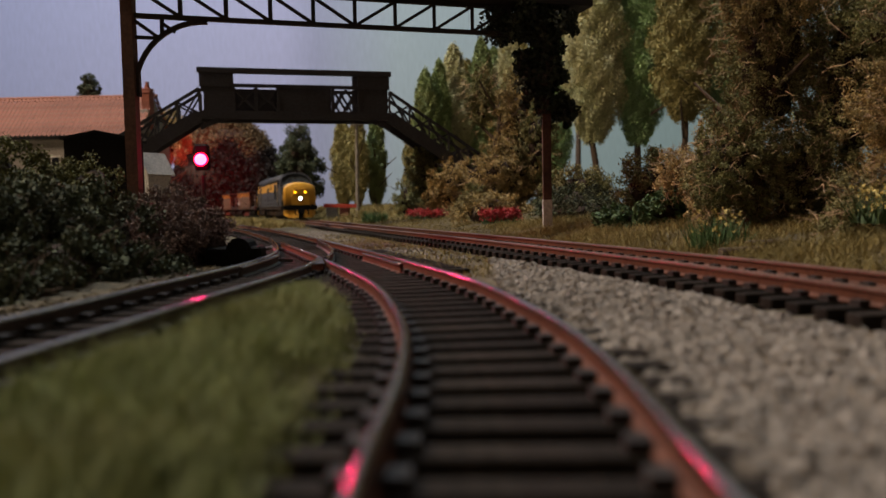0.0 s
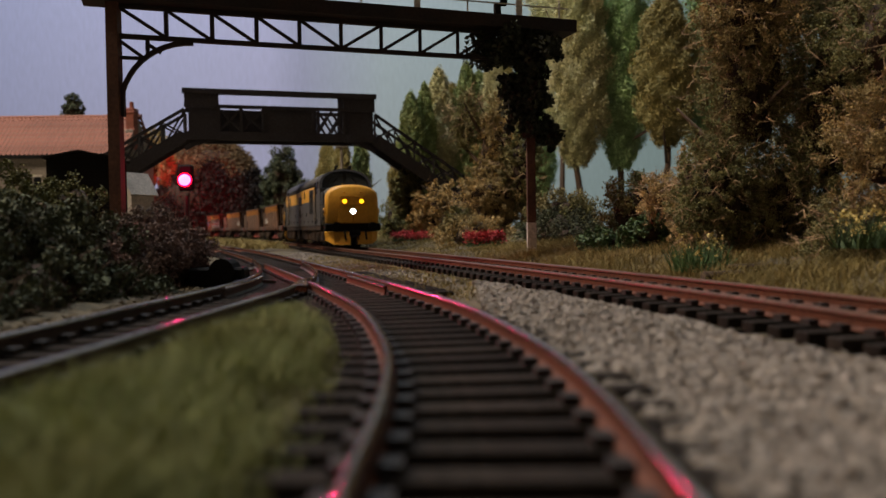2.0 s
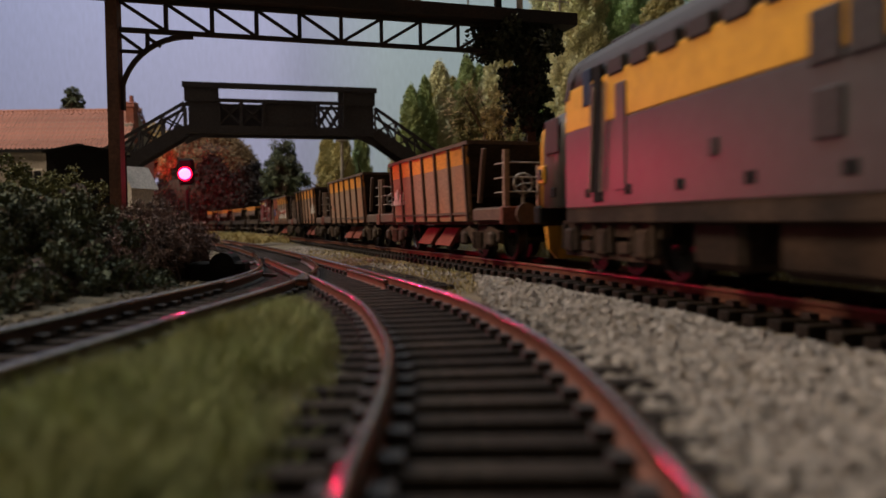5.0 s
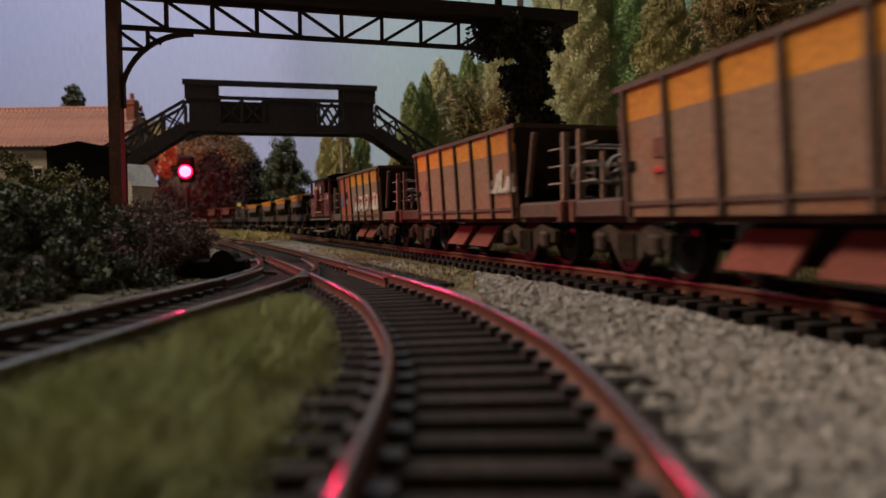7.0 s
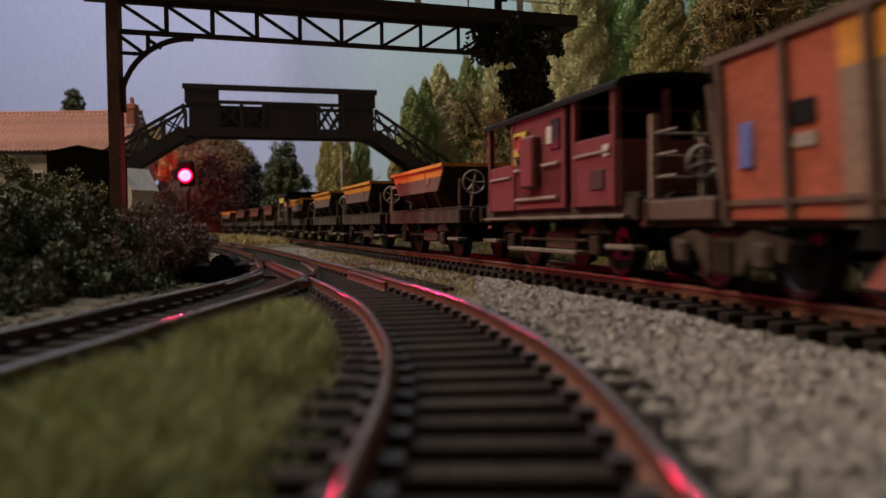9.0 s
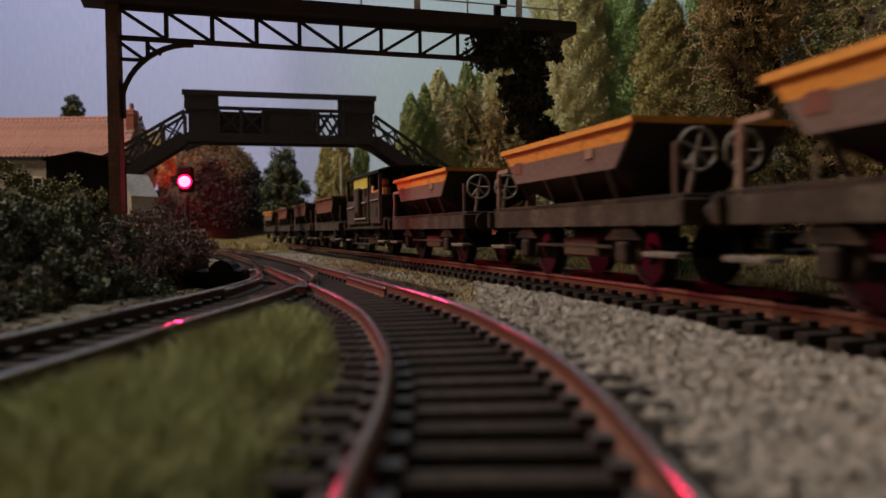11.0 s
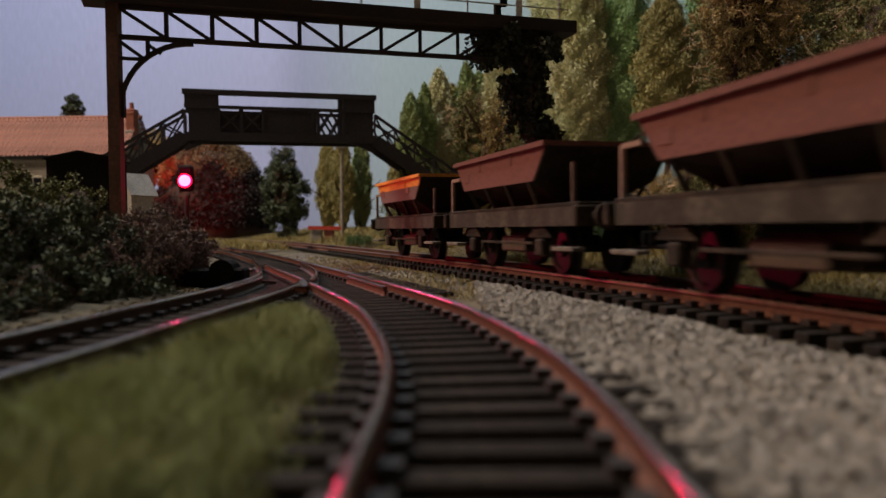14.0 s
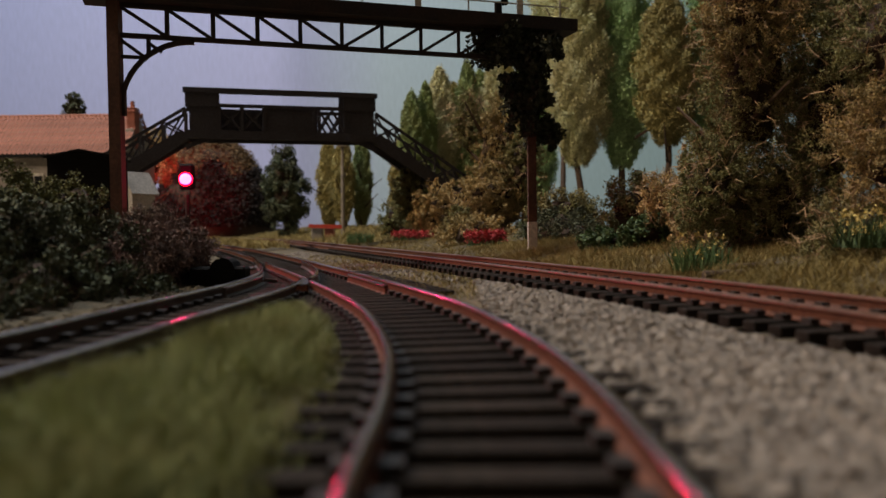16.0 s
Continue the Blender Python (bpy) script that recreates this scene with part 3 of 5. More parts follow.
    for off, z in ((0, 104), (2, 110), (-2, 115)):
        box(bm, at(1.03 + off * 0.01, z + 3, -2), (3.2, 3.2, 7), 0.6)
    part("lamp_head", bm, "black", g, "black signal lamp heads")
    rg = np.random.default_rng(3)
    c1 = clump_points(rg, at(1.09, 92), (23, 11, 11), 6500, 75, 4.0, 0.3)
    c2 = clump_points(rg, at(1.125, 72), (12, 9, 24), 6500, 75, 3.4, 0.3)
    c3 = clump_points(rg, at(1.17, 54), (14, 8, 8), 2500, 34, 3.0, 0.3)
    scatter("ivy", np.vstack([c1, c2, c3]), 1.25, "ivy", rg, g, "dark ivy grown over the post")
    return g


signal_gantry()


# ---- footbridge ----
def footbridge():
    b = thing("footbridge", "dark grey station footbridge with lattice sides and stairs", "footbridge")
    a, u = Vector((-182.5, 560, 0)), Vector((132.2, 38, 0))
    d = u.normalized()
    nrm = Vector((-d.y, d.x, 0))

    def at(k, z, off=0.0):
        p = a + u * k + nrm * off
        return (p.x, p.y, z)

    def panel(k0, k1, z0, z1, off, t):
        bm = bmesh.new()
        bar(bm, at(k0, (z0 + z1) / 2, off), at(k1, (z0 + z1) / 2, off), t, z1 - z0)
        return bm
    for off in (0, 26):
        part("roof_beam", panel(-0.01, 1.01, 110.4, 114, off, 3) if off == 0 else panel(-0.01, 1.01, 114.4, 117.6, off, 3), "bridge", b)
        part("end_panel", panel(0, 0.172, 101.5, 111 if off == 0 else 115, off, 2), "bridge", b)
        part("end_panel", panel(0.825, 1.0, 101.5, 111 if off == 0 else 115, off, 2), "bridge", b)
        part("top_rail", panel(0, 1.0, 100.4, 102.8, off, 2.2), "bridge", b)
        part("girder", panel(0, 1.0, 77.5, 83.5, off, 3), "bridge", b)
        for k0, k1 in ((0.02, 0.17), (0.40, 0.68), (0.83, 0.99)):
            part("side_panel", panel(k0, k1, 83, 101, off, 1.2), "bridge", b)
        for k in (0.17, 0.285, 0.40, 0.66, 0.69, 0.83):
            part("side_post", panel(k - 0.008, k + 0.008, 80, 101, off, 2), "bridge", b)
        for k0, k1 in ((0.17, 0.285), (0.285, 0.40), (0.69, 0.76), (0.76, 0.83)):
            bm = bmesh.new()
            bar(bm, at(k0, 84, off), at(k1, 100, off), 1.2, 1.6)
            bar(bm, at(k0, 100, off), at(k1, 84, off), 1.2, 1.6)
            part("lattice", bm, "bridge", b)
    # Solid backing added so the left lattice is not see-through.
    part("notice_panel", panel(0.17, 0.40, 83, 99, 4, 1.2), "bridge", b, "dark board behind the lattice")
    bm = bmesh.new()
    bar(bm, at(0, 82, 13), at(1, 82, 13), 26, 2.4)
    part("deck", bm, "bridge", b)
    # stairs each side, each with stringers, treads and railings
    for k0, k1, z1 in ((1.0, 1.78, 8.0), (0.0, -0.78, 12.0)):
        for off in (0, 26):
            bm = bmesh.new()
            bar(bm, at(k0, 80, off), at(k1, z1, off), 2.0, 9.0)
            part("stringer", bm, "bridge", b)
            bm = bmesh.new()
            bar(bm, at(k0, 99, off), at(k1, z1 + 20, off), 1.6, 2.2)
            part("stair_rail", bm, "bridge", b)
            for i in range(7):
                w0, w1 = i / 7, (i + 1) / 7
                bm = bmesh.new()
                p0, p1 = k0 + (k1 - k0) * w0, k0 + (k1 - k0) * w1
                q0, q1 = 81 + (z1 - 81) * w0, 81 + (z1 - 81) * w1
                bar(bm, at(p0, q0, off), at(p0, q0 + 18, off), 1.4, 1.4)
                bar(bm, at(p0, q0 + 17, off), at(p1, q1, off), 0.9, 1.3)
                bar(bm, at(p0, q0, off), at(p1, q1 + 18, off), 0.9, 1.3)
                part("railing", bm, "bridge", b)
        for i in range(24):
            w = (i + 0.5) / 24
            bm = bmesh.new()
            p = at(k0 + (k1 - k0) * w, 82 + (z1 - 82) * w, 13)
            box(bm, (0, 0, 0), (5.5, 25, 0.9), 0, 0, Matrix.Translation(p) @ Matrix.Rotation(math.atan2(d.y, d.x), 4, "Z"))
            part("tread", bm, "bridge", b)
        for w in (0.93,):
            k = k0 + (k1 - k0) * w
            for off in (0, 26):
                bm = bmesh.new()
                bar(bm, at(k, -5, off), at(k, 81 + (z1 - 81) * w, off), 3, 3)
                part("leg", bm, "bridge", b)
    # curved brackets under the deck ends
    for s0, s1 in ((0.0, 0.2), (1.0, 0.8)):
        bm = bmesh.new()
        for i in range(6):
            w0, w1 = i / 6, (i + 1) / 6
            bar(bm, at(s0 + (s1 - s0) * w0, 71 + 8.5 * math.sin(w0 * 1.57), 0), at(s0 + (s1 - s0) * w1, 71 + 8.5 * math.sin(w1 * 1.57), 0), 2, 3.2)
        part("bracket", bm, "bridge", b)
    return b


footbridge()


# ---- station house and small buildings ----
def station_house():
    h = thing("station_house", "low rendered station house with an orange pantile roof", "house")
    x0, x1, y0, y1 = -640.0, -366.0, 905.0, 1000.0
    bm = bmesh.new()
    box(bm, ((x0 + x1) / 2, (y0 + y1) / 2, 50), (x1 - x0, y1 - y0, 110), 1)
    prism(bm, [(y0, 102), (y1, 102), ((y0 + y1) / 2, 147)], "x", x0, x1)
    part("wall", bm, "render_wall", h, "cream rendered wall")
    ym, rows, w = (y0 + y1) / 2, 9, 5.2
    cols = int((x1 - x0 + 8) / w)
    for sgn in (1, -1):
        ye, yr = (y0 - 5, ym) if sgn > 0 else (y1 + 5, ym)
        for r in range(rows):
            verts, faces = [], []
            for c in range(cols * 4 + 1):
                x = x0 - 4 + c * w / 4
                lift = (2.0, 0.7, -0.4, 0.7)[c % 4]
                for e, up in ((0, 0.9), (1.04, 0.0)):
                    k = (r + e) / rows
                    verts.append((x, ye + (yr - ye) * k, 100.5 + 51.5 * k + lift + up))
            b0 = len(verts) - (cols * 4 + 1) * 2
            for c in range(cols * 4):
                i = b0 + c * 2
                faces.append((i, i + 2, i + 3, i + 1) if sgn > 0 else (i + 1, i + 3, i + 2, i))
            smooth(raw("roof_course", verts, faces, "tile", h, "course of orange clay pantiles"))
    bm = bmesh.new()
    rod(bm, (x0 - 4, ym, 152), (x1 + 4, ym, 152), 2.2, 8)
    part("ridge_tile", bm, "tile", h)
    bm = bmesh.new()
    bar(bm, (x0 - 4, y0 - 6, 99.4), (x1 + 4, y0 - 6, 99.4), 2.5, 3.2)
    part("gutter", bm, "black", h, "black gutter")
    bm = bmesh.new()
    box(bm, (-369, 940, 133), (10, 14, 46), 0.6)
    box(bm, (-369, 940, 154), (12, 16, 3.5), 0.6)
    box(bm, (-369, 940, 157.5), (11, 15, 3), 0.6)
    part("chimney", bm, "brick", h, "red brick chimney stack")
    bm = bmesh.new()
    rod(bm, (-369, 940, 158), (-369, 940, 167), 2.8, 10, 2.3)
    part("chimney_pot", bm, "brick", h)
    bm = bmesh.new()
    box(bm, (-369, 930, 116), (10, 3, 34), 0.4)
    part("chimney_breast", bm, "render_wall", h, "pale chimney base")
    for x in (-600, -540, -470, -420):
        bm = bmesh.new()
        box(bm, (x, y0 - 0.4, 62), (22, 2, 34), 0.4)
        wd = part("window", bm, "white", h, "small white-framed window")
        bm = bmesh.new()
        for dx in (-5, 5):
            box(bm, (x + dx, y0 - 1.8, 62), (8.4, 1, 29), 0.1)
        part("pane", bm, "glass", wd)


station_house()


def shed(name, label, x, y, w, dp, zt, zr, wall, roof, turn=0):
    s = thing(name, label, "hut")
    m = Matrix.Translation((x, y, 0)) @ Matrix.Rotation(math.radians(turn), 4, "Z")
    bm = bmesh.new()
    prism(bm, [(-w / 2, -5), (w / 2, -5), (w / 2, zt), (0, zr), (-w / 2, zt)], "y", -dp / 2, dp / 2)
    bm.transform(m)
    part("wall", bm, wall, s)
    for q in (-1, 1):
        bm = bmesh.new()
        bar(bm, (q * (w / 2 + 1.5), 0, zt - 0.6), (0, 0, zr + 1.2), dp + 4, 1.2)
        bm.transform(m)
        part("roof", bm, roof, s)
    bm = bmesh.new()
    box(bm, (w * 0.1, -dp / 2 - 0.3, 8), (w * 0.25, 1.2, 24), 0.2)
    bm.transform(m)
    part("door", bm, "black", s)


shed("lamp_hut", "small pale gabled hut behind the signal", -190, 485, 14, 18, 35, 47, "white", "white", -25)
shed("store_shed", "low dark store shed behind the hedge", -198, 440, 34, 30, 53, 55, "black", "black", 8)


def point_motor():
    p = thing("point_motor", "black point motor box beside the turnout", "point motor")
    bm = bmesh.new()
    box(bm, (-61, 214, -0.6), (15, 7, 5.4), 0.6)
    part("case", bm, "black", p)
    bm = bmesh.new()
    rod(bm, (-59.5, 210.2, 1.2), (-59.5, 218, 1.2), 3.4, 14)
    part("drum", bm, "black", p)
    bm = bmesh.new()
    bar(bm, (-53.5, 214, -1.5), (-46, 216, -2.2), 1.2, 0.8)
    part("rod", bm, "darkrail", p)
    bm = bmesh.new()
    box(bm, (-56.5, 222, 1.0), (6, 4, 0.9), 0.3)
    part("cover", bm, "darkrail", p)


point_motor()


def lamp_post():
    p = thing("platform_lamp_post", "tall pale lamp post by the line", "lamp post")
    bm = bmesh.new()
    rod(bm, (-115, 900, -5), (-114, 900, 106), 2.3, 8, 1.7)
    part("column", bm, "handrail", p)
    bm = bmesh.new()
    box(bm, (-114, 899, 107), (13, 6, 3.2), 0.6)
    part("lantern", bm, "handrail", p)


lamp_post()


def notice_hut():
    p = thing("trackside_cabinet", "small red and white trackside box", "cabinet")
    for x, w, nm, mt in ((-138, 12, "case", "render_wall"), (-124, 10, "case", "brick")):
        bm = bmesh.new()
        box(bm, (x, 860, 5), (w, 10, 22), 0.5)
        part(nm, bm, mt, p)
    bm = bmesh.new()
    bar(bm, (-146, 852, 15), (-110, 852, 14), 1.6, 4)
    part("cross_bar", bm, "sign_red", p)


notice_hut()


# ---- red colour light signal ----
LED = (-108.3, 330, 33.7)


def colour_light():
    s = thing("colour_light_signal", "colour light signal showing red behind the hedge", "railway signal")
    bm = bmesh.new()
    rod(bm, (LED[0], LED[1] + 3, -5), (LED[0], LED[1] + 3, 27), 1.0, 8)
    part("post", bm, "gantry", s)
    bm = bmesh.new()
    box(bm, (LED[0], LED[1] + 3, LED[2] + 1), (6, 3.5, 11), 0.8)
    part("head", bm, "black", s)
    bm = bmesh.new()
    bmesh.ops.create_uvsphere(bm, u_segments=16, v_segments=10, radius=2.45, matrix=Matrix.Translation((LED[0], LED[1] + 1.2, LED[2])) @ Matrix.Diagonal((1.1, 0.6, 1, 1)))
    part("lens", bm, "led_core", s, "glowing red lens")
    bm = bmesh.new()
    rod(bm, (LED[0], LED[1] + 1.6, LED[2]), (LED[0], LED[1] + 0.8, LED[2]), 3.0, 20)
    part("lens_ring", bm, "led_red", s, "red rim of the lens")
    for nm, watts, spread, target in (("signal_glow", 0.24, 60, (-0.02, 0.15, 0.0)), ("signal_side_glow", 0.14, 70, (0.0, 0.305, 0.02))):
        lamp = bpy.data.lights.new(nm, "SPOT")
        lamp.energy, lamp.color, lamp.shadow_soft_size = watts, (1.0, 0.01, 0.09), 0.002
        lamp.spot_size, lamp.spot_blend = radians(spread), 1.0
        ob = new(nm, lamp)
        ob.matrix_world = look((LED[0] * MM, (LED[1] - 3.5) * MM, LED[2] * MM), target)
    rim = bpy.data.lights.new("signal_rim_glow", "POINT")
    rim.energy, rim.color, rim.shadow_soft_size = 0.008, (1.0, 0.01, 0.09), 0.003
    ob = new("signal_rim_glow", rim)
    ob.location = (LED[0] * MM, (LED[1] - 4) * MM, LED[2] * MM)
    # Added spot behind the head; imitates the lens's red halo on the mound.
    halo_spot = bpy.data.lights.new("signal_rear_glow", "SPOT")
    halo_spot.energy, halo_spot.color, halo_spot.shadow_soft_size = 18.0, (1.0, 0.004, 0.035), 0.003
    halo_spot.spot_size, halo_spot.spot_blend = radians(12), 1.0
    ob = new("signal_rear_glow", halo_spot)
    ob.matrix_world = look((LED[0] * MM, (LED[1] + 7) * MM, LED[2] * MM), (-0.425, 1.33, 0.075))


colour_light()


# ---- rolling stock: x ahead, z up from the rail, centred ----
def wheelset(parent, x, r, name="wheelset"):
    # one turned piece: tread and flange of each wheel, hub and axle
    half = [(5.8, 1.0), (5.8, r + 0.6), (6.3, r + 0.6), (6.6, r), (8.6, r - 0.1), (8.6, r - 1.1), (8.1, r - 1.3), (8.1, 2.2), (8.9, 1.9), (8.9, 1.0), (9.4, 0.9)]
    line = [(-y, q) for y, q in half[::-1]] + half
    bm = loft(bmesh.new(), [[(q * math.cos(k * math.pi / 10), y, q * math.sin(k * math.pi / 10)) for k in range(20)] for y, q in line])
    w = part(name, bm, "wheel", parent)
    w.location = (x * MM, 0, r * MM)
    w["radius"] = r
    WHEELS.append((w, x, r))
    return w


WHEELS = []


def plate(parent, name, c, s, material, bevel=0.2, label=""):
    return part(name, box(bmesh.new(), c, s, bevel), material, parent, label)


def buffers(parent, x, z=13.2, material="under"):
    s = 1 if x > 0 else -1
    for y in (-11.4, 11.4):
        bm = bmesh.new()
        rod(bm, (x - s * 1, y, z), (x + s * 3.2, y, z), 1.5, 10)
        rod(bm, (x + s * 3.2, y, z), (x + s * 4.6, y, z), 0.8, 8)
        rod(bm, (x + s * 4.6, y, z), (x + s * 5.4, y, z), 3.0, 14)
        part("buffer", bm, material, parent)
    bm = bmesh.new()
    box(bm, (x + s * 3.2, 0, 7.2), (7.5, 5, 1.0), 0.2)
    box(bm, (x + s * 5.6, 0, 9.0), (1.0, 7, 3), 0.2)
    part("coupling", bm, "black", parent)


def cast_bogie(parent, x, reach, r, wide=13.4):
    """A two-axle bogie with cast side frames, axle boxes and coil springs."""
    b = part("bogie", box(bmesh.new(), (x, 0, r + 2.6), (7, 2 * wide - 1, 3), 0.4), "under", parent, "grimy bogie bolster")
    outline = [(-reach - 5, r + 2.2), (-reach + 3, r + 4.0), (-4, r + 2.4), (4, r + 2.4), (reach - 3, r + 4.0), (reach + 5, r + 2.2), (reach + 4, r - 0.6),
               (reach - 3.4, r + 0.6), (4.4, r - 3.0), (-4.4, r - 3.0), (-reach + 3.4, r + 0.6), (-reach - 4, r - 0.6)]
    for s in (-1, 1):
        bm = bmesh.new()
        prism(bm, [(x + u, v) for u, v in outline], "y", s * wide - 0.8, s * wide + 0.8)
        part("side_frame", bm, "cast", b, "dusty cast side frame")
        for a in (-reach, reach):
            bm = box(bmesh.new(), (x + a, s * (wide + 0.9), r + 0.2), (4.2, 2.4, 4.2), 0.7)
            part("axle_box", bm, "cast", b)
        for e in (-2.6, 0, 2.6):
            bm = rod(bmesh.new(), (x + e, s * (wide + 0.9), r - 2.6), (x + e, s * (wide + 0.9), r + 2.2), 1.0, 8)
            part("spring", bm, "under", b)
    for a in (-reach, reach):
        wheelset(b, x + a, r)
    return b


def bogie(parent, x, axles, r, wide=13.6):
    bm = bmesh.new()
    span = axles[-1] - axles[0]
    for y in (-wide, wide):
        bar(bm, (x + axles[0] - 6, y, r + 3.2), (x + axles[-1] + 6, y, r + 3.2), 1.8, 3.2)
        bar(bm, (x + axles[0] - 5, y, r - 2.4), (x + axles[-1] + 5, y, r - 2.4), 1.2, 1.2)
        for a in axles:
            box(bm, (x + a, y * 1.05, r + 0.4), (4.6, 2.6, 5.4), 0.5)
            rod(bm, (x + a, y * 1.05, r), (x + a, y * 1.15, r), 1.5, 8)
            for e in (-3.8, 3.8):
                rod(bm, (x + a + e, y * 1.06, r - 1.5), (x + a + e, y * 1.06, r + 4), 1.1, 8)
        for e in (-span / 4, span / 4):
            box(bm, (x + e, y * 1.04, r - 0.6), (5, 1.6, 2.4), 0.3)
    box(bm, (x, 0, r + 3), (10, 2 * wide, 3), 0.3)
    b = part("bogie", bm, "under", parent, "grimy bogie frame")
    for a in axles:
        wheelset(b, x + a, r)
    return b


def locomotive():
    lo = thing("diesel_locomotive", "grey and yellow diesel locomotive with lit lamps on the main line", "locomotive")
    # long body between the cabs; each colour band is a part of its own
    def shell(name, x0, x1, w, lo_z, hi_z, arch, material, label=""):
        bm = bmesh.new()
        if arch is None:
            box(bm, ((x0 + x1) / 2, 0, (lo_z + hi_z) / 2), (x1 - x0, 2 * w, hi_z - lo_z), 0.25)
        else:
            def ring(x):
                out = []
                for i in range(17):
                    a = math.pi * i / 16
                    out.append((x, -w * math.cos(a), lo_z + (arch - lo_z) * math.sin(a) ** 0.75))
                return out
            loft(bm, [ring(x0), ring(x1)])
        return part(name, bm, material, lo, label)
    shell("side_lower", -89, 70, 17.0, 14, 30.5, None, "grey", "grey lower body side")
    shell("side_upper", -89, 66, 16.95, 30.5, 39.6, None, "yellow", "yellow upper body side")
    smooth(shell("roof", -89.5, 66, 16.6, 39.6, 0, 50.0, "roof", "dark grey curved roof"))
    for sg in (1, -1):
        c0, c1 = (66, 89) if sg > 0 else (-89, -66.5)
        shell("cab_side", min(c0, c1) + (4 if sg > 0 else 0), max(c0, c1), 16.9, 14, 38, None, "grey", "grey cab side")
        # cab roof: an arch that ends in a raked front with two deep panes
        def arch(k, lift=0.0):
            return [(-16.7 * k * math.cos(math.pi * i / 16), 37.6 + lift + (12.6 * k) * math.sin(math.pi * i / 16) ** 0.75) for i in range(17)]

        def raked(y, z, out=0.0):
            return (sg * (88.6 + out - (z - 38) * 0.42), y, z)
        bm = bmesh.new()
        loft(bm, [[(sg * 66, y, z) for y, z in arch(1.0)], [raked(y, z, -2.0) for y, z in arch(1.0)]])
        part("cab_roof", bm, "roof", lo, "dark cab roof")
        bm = bmesh.new()
        outer, inner_arch = arch(1.03), arch(0.93)
        for p, q, p2, q2 in zip(outer[:-1], outer[1:], inner_arch[:-1], inner_arch[1:]):
            loft(bm, [[raked(*p, -2.2), raked(*q, -2.2), raked(*q2, -2.2), raked(*p2, -2.2)], [raked(*p, 0.5), raked(*q, 0.5), raked(*q2, 0.5), raked(*p2, 0.5)]])
        part("window_arch", bm, "roof", lo, "dark arched window surround")
        for half in (-1, 1):
            rim_pts = [(y, z) for y, z in arch(0.88, 0.9) if y * half > 0.9 or abs(y) < 0.01]
            rim_pts = [(half * 0.8 if abs(y) < 0.01 else y, z) for y, z in rim_pts]
            rim_pts.append((half * 0.8, 38.6)) if half < 0 else rim_pts.insert(0, (half * 0.8, 38.6))
            bm = bmesh.new()
            loft(bm, [[raked(y, z, -1.98) for y, z in rim_pts], [raked(y, z, -1.5) for y, z in rim_pts]])
            part("windscreen", bm, "screen", lo, "windscreen pane, reflection painted in as grey")
            bm = bmesh.new()
            rod(bm, raked(half * 9, 39.4, -1.0), raked(half * 5, 44.5, -1.0), 0.2, 5)
            part("wiper", bm, "black", lo)
        # nose with rounded shoulders: grey behind, yellow at its end
        def nose_ring(x, k, top):
            w = 16.6 * k
            ring = [(sg * x, -w, 14.5)]
            for i in range(13):
                a = math.pi * i / 12
                ring.append((sg * x, -w * math.copysign(abs(math.cos(a)) ** 0.85, math.cos(a)), 29.5 + (top - 29.5) * math.sin(a) ** 0.72))
            ring.append((sg * x, w, 14.5))
            return ring
        bm = loft(bmesh.new(), [nose_ring(89.5, 1.0, 39.6), nose_ring(104.8, 1.0, 39.2)])
        smooth(part("nose_body", bm, "grey", lo, "grey nose body"))
        bm = loft(bmesh.new(), [nose_ring(104.8, 1.003, 39.3), nose_ring(107.0, 1.0, 39.0), nose_ring(108.8, 0.965, 38.3), nose_ring(109.9, 0.90, 37.2)])
        smooth(part("nose_end", bm, "yellow", lo, "yellow nose end"))
        # grey nose sides
        for y in (-1, 1):
            plate(lo, "nose_step", (sg * 98, y * 16.7, 18), (3, 0.5, 2.2), "black", 0.1)
            plate(lo, "nose_grille", (sg * 98, y * 16.9, 31), (9, 0.5, 8), "grille")
            # Door is a flat plate; black paints the shade of its recess.
            plate(lo, "cab_door", (sg * 70.6, y * 17.0, 28.5), (4.2, 0.7, 27), "black", 0.2, "flat cab door plate, recess shade painted black")
            plate(lo, "cab_window", (sg * 76.4, y * 16.5, 38.6), (4.4, 1.2, 7.6), "glass", 0.2)
            for dx in (-2.7, 2.7):
                bm = bmesh.new()
                rod(bm, (sg * 70.6 + dx, y * 17.6, 17), (sg * 68.5 + dx, y * 17.6, 38), 0.3, 6)
                part("grab_rail", bm, "handrail", lo)
            plate(lo, "lamp_bracket", (sg * 105, y * 16.9, 22.5), (4, 0.9, 4.4), "yellow", 0.3)
            bm = bmesh.new()
            rod(bm, (sg * 105, y * 16.6, 22.5), (sg * 105, y * 17.8, 22.5), 1.3, 12)
            part("tail_lamp", bm, "grille", lo)
        x = sg * 110.0
        plate(lo, "headcode_panel", (x, 0, 29.2), (0.9, 16.0, 5.8), "yellow", 0.3, "yellow flush panel between the marker lamps")
        for y in (-5.3, 5.3):
            bm = bmesh.new()
            rod(bm, (x, y, 28.6), (x + sg * 0.9, y, 28.6), 1.7, 18)
            rim = part("marker_lamp", bm, "yellow", lo)
            if sg > 0:
                bm = bmesh.new()
                rod(bm, (x + 0.8, y, 28.6), (x + 1.3, y, 28.6), 1.3, 18)
                part("lens", bm, "lamp_yellow", rim, "glowing yellow lens")
            plate(lo, "lamp_bracket", (x, y * 1.02, 34.2), (1.6, 2.2, 1.0), "yellow", 0.2)
        bm = bmesh.new()
